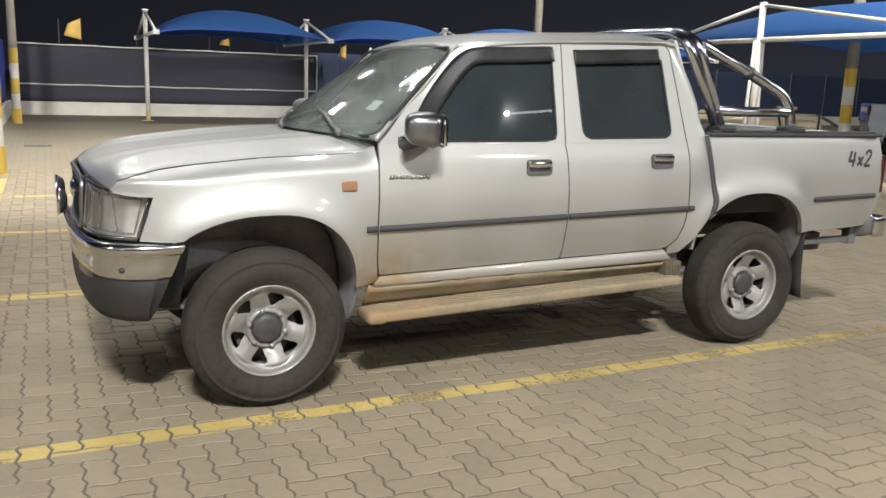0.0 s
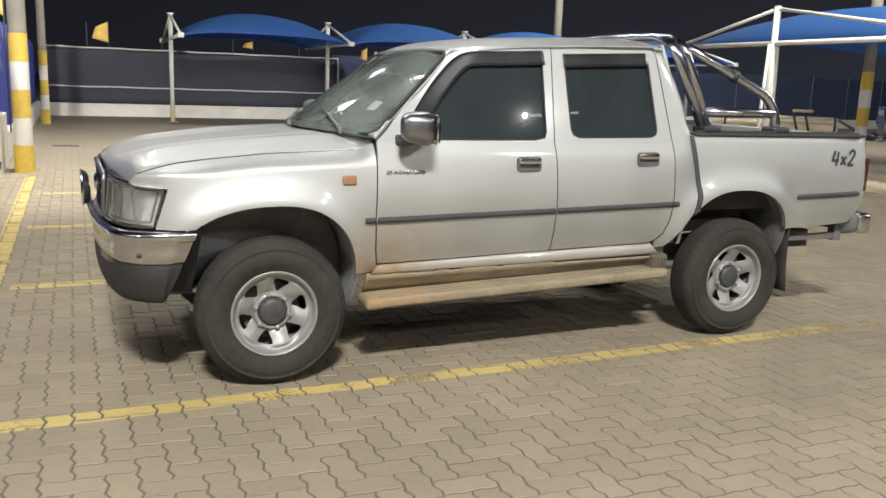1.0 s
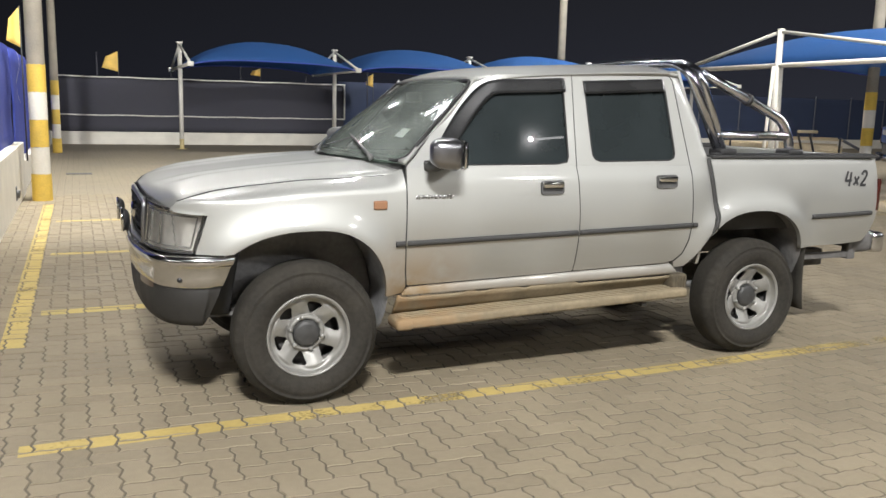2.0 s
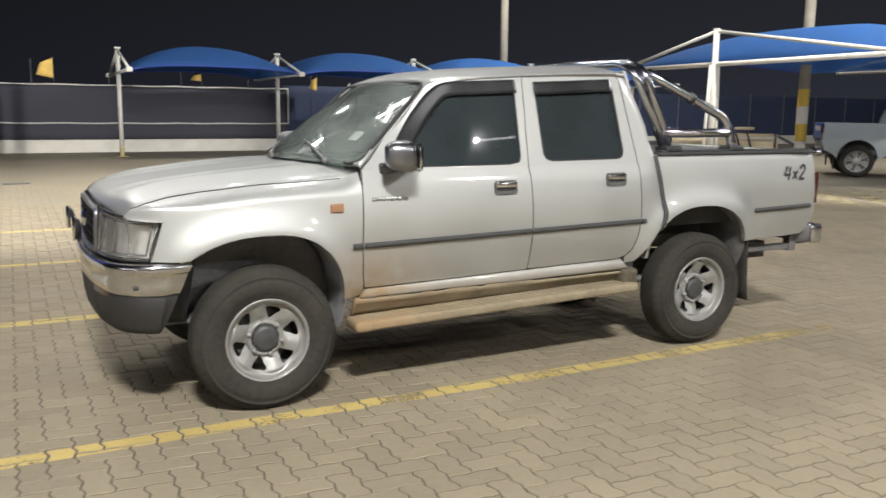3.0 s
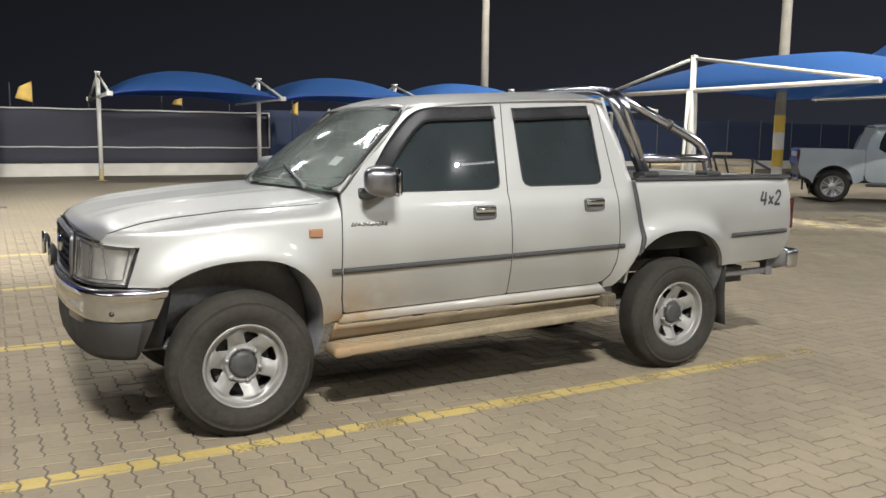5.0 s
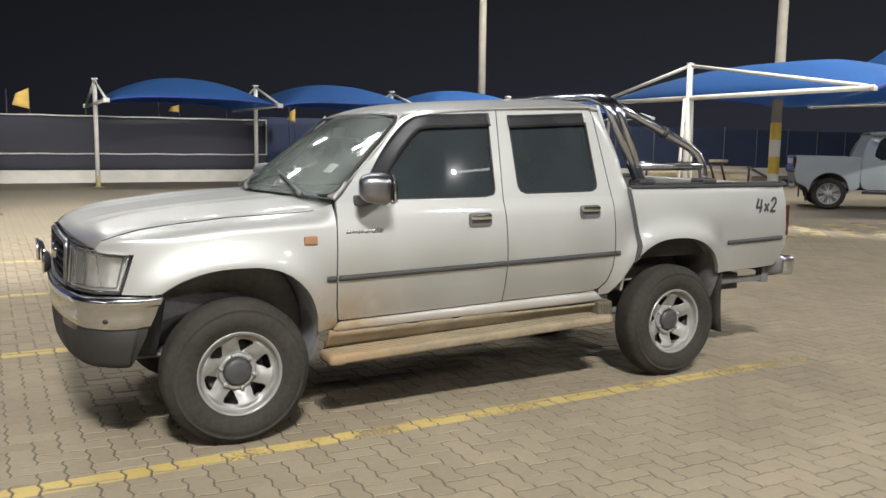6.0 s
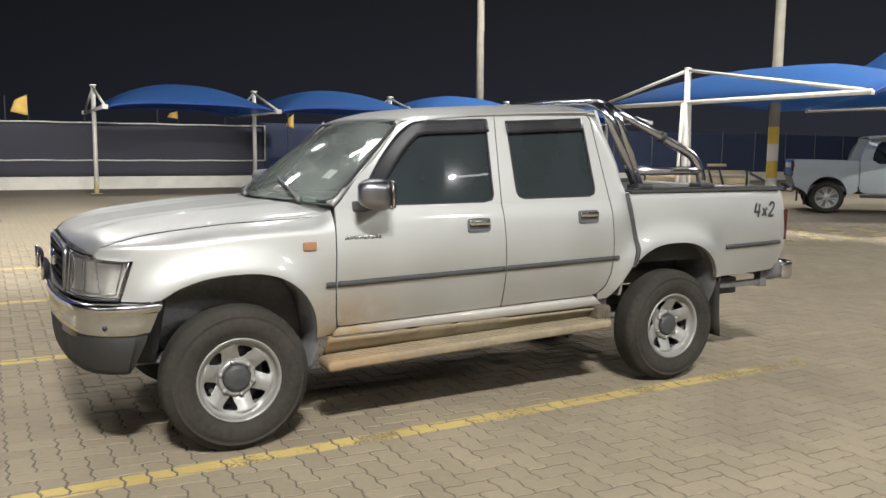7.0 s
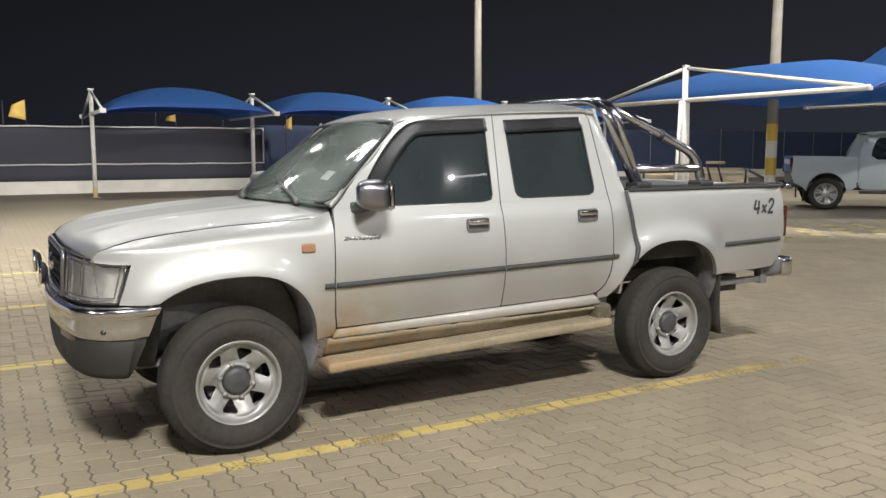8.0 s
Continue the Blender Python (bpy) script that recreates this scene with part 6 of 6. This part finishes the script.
        box(bm, (-0.44, 0.06, 0.17), (-0.425, 0.30, 0.62), 0.006)
        part("mud_flap", bm if mir is None else flip(bm, 0.9), RUBBER, t)
        bm = bmesh.new()
        box(bm, (0.64, 0.0, 0.36), (2.52, 0.14, 0.42), 0.02)
        part("side_step", bm if mir is None else flip(bm, 0.9), BLACK_PLASTIC, t)
    bm = bmesh.new()
    sheet(bm, lambda u, v: Vector((0.78 + 1.06 * u, 0.13 + 1.54 * v, 1.635 + 0.05 * math.sin(math.pi * v) + 0.03 * math.sin(math.pi * u))), 8, 8)
    part("roof", thicken(bm, 0.02), PICKUP_WHITE, t)
    bm = bmesh.new()
    sheet(bm, lambda u, v: Vector((2.62 - 0.78 * u, 0.10 + 0.06 * u + (1.6 - 0.12 * u) * v, 1.07 + 0.565 * u)), 6, 6)
    part("windscreen", facing(bm, (1, 0, 1)), TINT, t)
    bm = bmesh.new()
    sheet(bm, lambda u, v: Vector((2.54 + 1.36 * u, 0.04 + 1.72 * v, 1.065 - 0.09 * u + 0.04 * math.sin(math.pi * v))), 8, 8)
    part("hood", thicken(bm, 0.02), PICKUP_WHITE, t)
    bm = bmesh.new()
    box(bm, (-0.71, 0.04, 0.80), (-0.65, 1.76, 1.15), 0.02)
    gate = part("tailgate", bm, CRATE_BLUE, t, "blue tailgate with pale marks")
    for k in range(4):
        bm = bmesh.new()
        box(bm, (-0.718, 0.34 + 0.30 * k, 0.98), (-0.708, 0.50 + 0.30 * k, 1.09), 0.003)
        part("tailgate_mark", bm, STEEL_WHITE, gate, "pale mark")
    bm = bmesh.new()
    box(bm, (-0.80, 0.06, 0.44), (-0.66, 1.74, 0.58), 0.04)
    part("rear_bumper", bm, CHROME_DULL, t)
    bm = bmesh.new()
    box(bm, (-0.68, 0.12, 0.48), (3.9, 1.68, 0.60), 0.02)
    box(bm, (-0.65, 0.42, 0.60), (0.47, 1.38, 0.66))
    box(bm, (-0.67, 0.10, 0.56), (-0.60, 1.70, 0.80))
    part("chassis", bm, UNDER, t, smooth=False)
    bm = bmesh.new()
    box(bm, (0.58, 0.06, 0.6), (0.65, 1.74, 1.10), 0.01)
    sheet(bm, lambda u, v: Vector((0.62 + 0.18 * u, 0.06 + 0.06 * u + (1.66 - 0.12 * u) * v, 1.09 + 0.54 * u)), 4, 4)
    part("cab_rear_wall", bm, PICKUP_WHITE, t, smooth=False)
    bm = bmesh.new()
    box(bm, (3.87, 0.08, 0.45), (4.02, 1.72, 0.98), 0.05)
    part("front_bumper", bm, GREY_PLASTIC, t)


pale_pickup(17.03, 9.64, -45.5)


def trailer(x, y, turn):
    t = thing("trailer", (x, y, 0), label="low utility trailer with pale wooden sides behind the parked pickup", category="trailer")
    t.rotation_euler.z = radians(turn)   # the origin is under its coupling
    bm = bmesh.new()
    box(bm, (-3.6, -0.7, 0.62), (-0.75, 0.9, 0.68), 0.01)
    part("deck", bm, WOOD, t)
    for yy in (-0.74, 0.90):
        for z, high in ((0.69, 0.13), (0.93, 0.045)):
            bm = bmesh.new()
            box(bm, (-3.6, yy, z), (-0.75, yy + 0.035, z + high), 0.008)
            part("board", bm, WOOD, t)
    for xx in (-3.3, -1.62, -1.36, -0.82):
        bm = bmesh.new()
        tube(bm, [(xx, -0.76, 0.60), (xx - 0.16 if -3 < xx < -1 else xx, -0.76, 1.15 if -3 < xx < -1 else 1.0)], 0.026, 8)
        part("stake", bm, BLACK_PLASTIC, t, "dark steel stake")
    bm = bmesh.new()
    box(bm, (-1.78, -0.82, 1.10), (-1.32, -0.70, 1.17), 0.02)
    part("top_rail", bm, WOOD, t, "short wooden beam across two stakes")
    bm = bmesh.new()
    tube(bm, [(-0.80, -0.6, 0.98), (-0.2, -0.1, 0.66), (0.15, 0.0, 0.54)], 0.035, 8)
    tube(bm, [(-0.75, -0.5, 0.60), (0.15, 0.0, 0.52)], 0.04, 8)
    tube(bm, [(-0.75, 0.6, 0.60), (0.15, 0.06, 0.52)], 0.04, 8)
    tube(bm, [(-0.2, -0.05, 0.0), (-0.2, -0.05, 0.62)], 0.03, 8)
    part("drawbar", bm, POST_GREY, t, "dark steel drawbar with a prop stand")
    for yy in (-0.96, 0.95):
        bm = bmesh.new()
        lathe(bm, [(0.001, 0.03), (0.16, 0.02), (0.18, 0.0), (0.28, 0.0), (0.31, 0.04), (0.31, 0.14), (0.28, 0.18), (0.001, 0.18)], 30, (-2.1, yy, 0.31))
        part("wheel", bm, RUBBER, t)
    return t


TURN = Matrix.Rotation(radians(-47), 4, "Z")
hitch = Vector((17.0, 9.62, 0)) + TURN @ Vector((-1.08, 0.75, 0))
trailer(hitch.x, hitch.y, -44)



# ---- painted lines and paving stones ----
SKEW = -0.022   # the painted lines run a little askew to the courses


def line_piece(bm, poly, x0, x1, y0, y1, z):
    poly = [(a, b + SKEW * a) for a, b in poly]
    p = clip_poly(clip_poly(clip_poly(clip_poly(poly, 0, x0, False), 0, x1, True), 1, y0, False), 1, y1, True)
    q = []
    for v in p:
        if not q or math.dist(v, q[-1]) > 1e-5:
            q.append(v)
    if len(q) > 2 and math.dist(q[0], q[-1]) < 1e-5:
        q.pop()
    if len(q) >= 3:
        try:
            bm.faces.new([bm.verts.new((a, b - SKEW * a, z)) for a, b in q])
        except ValueError:
            pass


def worn_paint(name, colour, more, less, fade):
    m = mat(name, colour, rough=0.8, vary=0.18, scale=3, bump=0.2, bump_scale=120)
    n, l, p = m.node_tree.nodes, m.node_tree.links, m.node_tree.nodes["Principled BSDF"]
    geo = n.new("ShaderNodeNewGeometry")
    a, b = n.new("ShaderNodeTexNoise"), n.new("ShaderNodeTexNoise")
    a.inputs["Scale"].default_value, b.inputs["Scale"].default_value = 2.2, 45
    b.inputs["Detail"].default_value = 6
    l.new(geo.outputs["Position"], a.inputs["Vector"]); l.new(geo.outputs["Position"], b.inputs["Vector"])
    sep = n.new("ShaderNodeSeparateXYZ"); l.new(geo.outputs["Position"], sep.inputs[0])
    far = n.new("ShaderNodeMapRange")
    far.inputs["From Min"].default_value, far.inputs["From Max"].default_value = 1.6, 3.9
    far.inputs["To Max"].default_value = fade
    l.new(sep.outputs["X"], far.inputs["Value"])
    s = n.new("ShaderNodeMath"); s.operation = "MULTIPLY_ADD"; s.inputs[1].default_value = 0.55
    l.new(b.outputs["Fac"], s.inputs[0]); l.new(a.outputs["Fac"], s.inputs[2])
    s2 = n.new("ShaderNodeMath"); s2.operation = "ADD"
    l.new(s.outputs[0], s2.inputs[0]); l.new(far.outputs[0], s2.inputs[1])
    r = n.new("ShaderNodeMapRange")
    r.inputs["From Min"].default_value, r.inputs["From Max"].default_value = more, less
    l.new(s2.outputs[0], r.inputs["Value"]); l.new(r.outputs[0], p.inputs["Alpha"])
    return m


LINE_PAINT = worn_paint("worn_yellow_line_paint", (0.47, 0.355, 0.12), 1.06, 0.86, 0.17)
rnd = random.Random(11)
near_stones = []
field = bmesh.new()
line_bms = [bmesh.new() for _ in LINES]
for i, j, lying in stones():
    outline = paver_outline(i, j, lying)
    cx, cy = sum(p[0] for p in outline) / len(outline), sum(p[1] for p in outline) / len(outline)
    if not (gx0 - 0.1 < cx < gx1 + 0.1 and gy0 - 0.1 < cy < gy1 + 0.1):
        continue
    z = rnd.uniform(-0.0012, 0.0022)
    top = inset(outline, 0.0073)
    for k, (a, b, c, d) in enumerate(LINES):
        if a - 0.2 < cx < b + 0.2 and c - 0.2 < cy < d + 0.2:
            line_piece(line_bms[k], top, a, b, c, d, z + 0.0012)
    if -1.75 < cx < 0.75 and -1.10 < cy < 1.4 and len(near_stones) < 300:
        near_stones.append((i, j, lying, cx, cy, z))
        continue
    foot = inset(outline, 0.0038)
    t = [field.verts.new((x, y, z)) for x, y in top]
    f = [field.verts.new((x, y, z - 0.007)) for x, y in foot]
    g = [field.verts.new((x, y, -0.018)) for x, y in foot] if cy < 3.0 else None
    field.faces.new(t)
    n = len(t)
    for k in range(n):
        field.faces.new((f[k], f[(k + 1) % n], t[(k + 1) % n], t[k]))
        if g:
            field.faces.new((g[k], g[(k + 1) % n], f[(k + 1) % n], f[k]))
pavement = tagged(new("pavement"), "interlocking toothed concrete pavers laid in herringbone", "pavement", kind="structure")
stuff = part("paver_field", field, PAVER_JOINED, pavement, smooth=False)
stuff["kind"] = "stuff"
shapes = {}
for lying in (True, False):
    bm = bmesh.new()
    outline = [(x - CELL0[0], y - CELL0[1]) for x, y in paver_outline(0, 0, lying)]
    t = [bm.verts.new((x, y, 0)) for x, y in inset(outline, 0.0073)]
    f = [bm.verts.new((x, y, -0.007)) for x, y in inset(outline, 0.0038)]
    g = [bm.verts.new((x, y, -0.018)) for x, y in inset(outline, 0.0038)]
    bm.faces.new(t)
    for k in range(len(t)):
        q = (k + 1) % len(t)
        bm.faces.new((f[k], f[q], t[q], t[k]))
        bm.faces.new((g[k], g[q], f[q], f[k]))
    me = bpy.data.meshes.new("paver")
    bm.to_mesh(me)
    bm.free()
    me.materials.append(PAVER)
    shapes[lying] = me
for i, j, lying, cx, cy, z in near_stones:
    ob = new("paver", shapes[lying])
    ob.location = (CELL0[0] + i * W, CELL0[1] + j * W, z)
    ob.parent = pavement
for bm, (a, b, c, d) in zip(line_bms, LINES):
    tagged(finish("parking_line", bm, LINE_PAINT, smooth=False), "worn yellow painted parking line on block paving", "parking line", group="parking lines", kind="structure")
# hatched no-parking patch beyond the bays
HATCH_PAINT = worn_paint("worn_hatch_paint", (0.42, 0.345, 0.19), 1.05, 0.58, 0.0)
bm = bmesh.new()
for k in range(7):
    x = 10.3 + 0.85 * k
    bm.faces.new([bm.verts.new(p) for p in ((x, 5.4, 0.003), (x + 0.42, 5.4, 0.003), (x + 1.82, 7.1, 0.003), (x + 1.40, 7.1, 0.003))])
tagged(finish("hatched_marking", bm, HATCH_PAINT, smooth=False), "worn yellow hatched marking on the paving", "road marking", kind="structure")
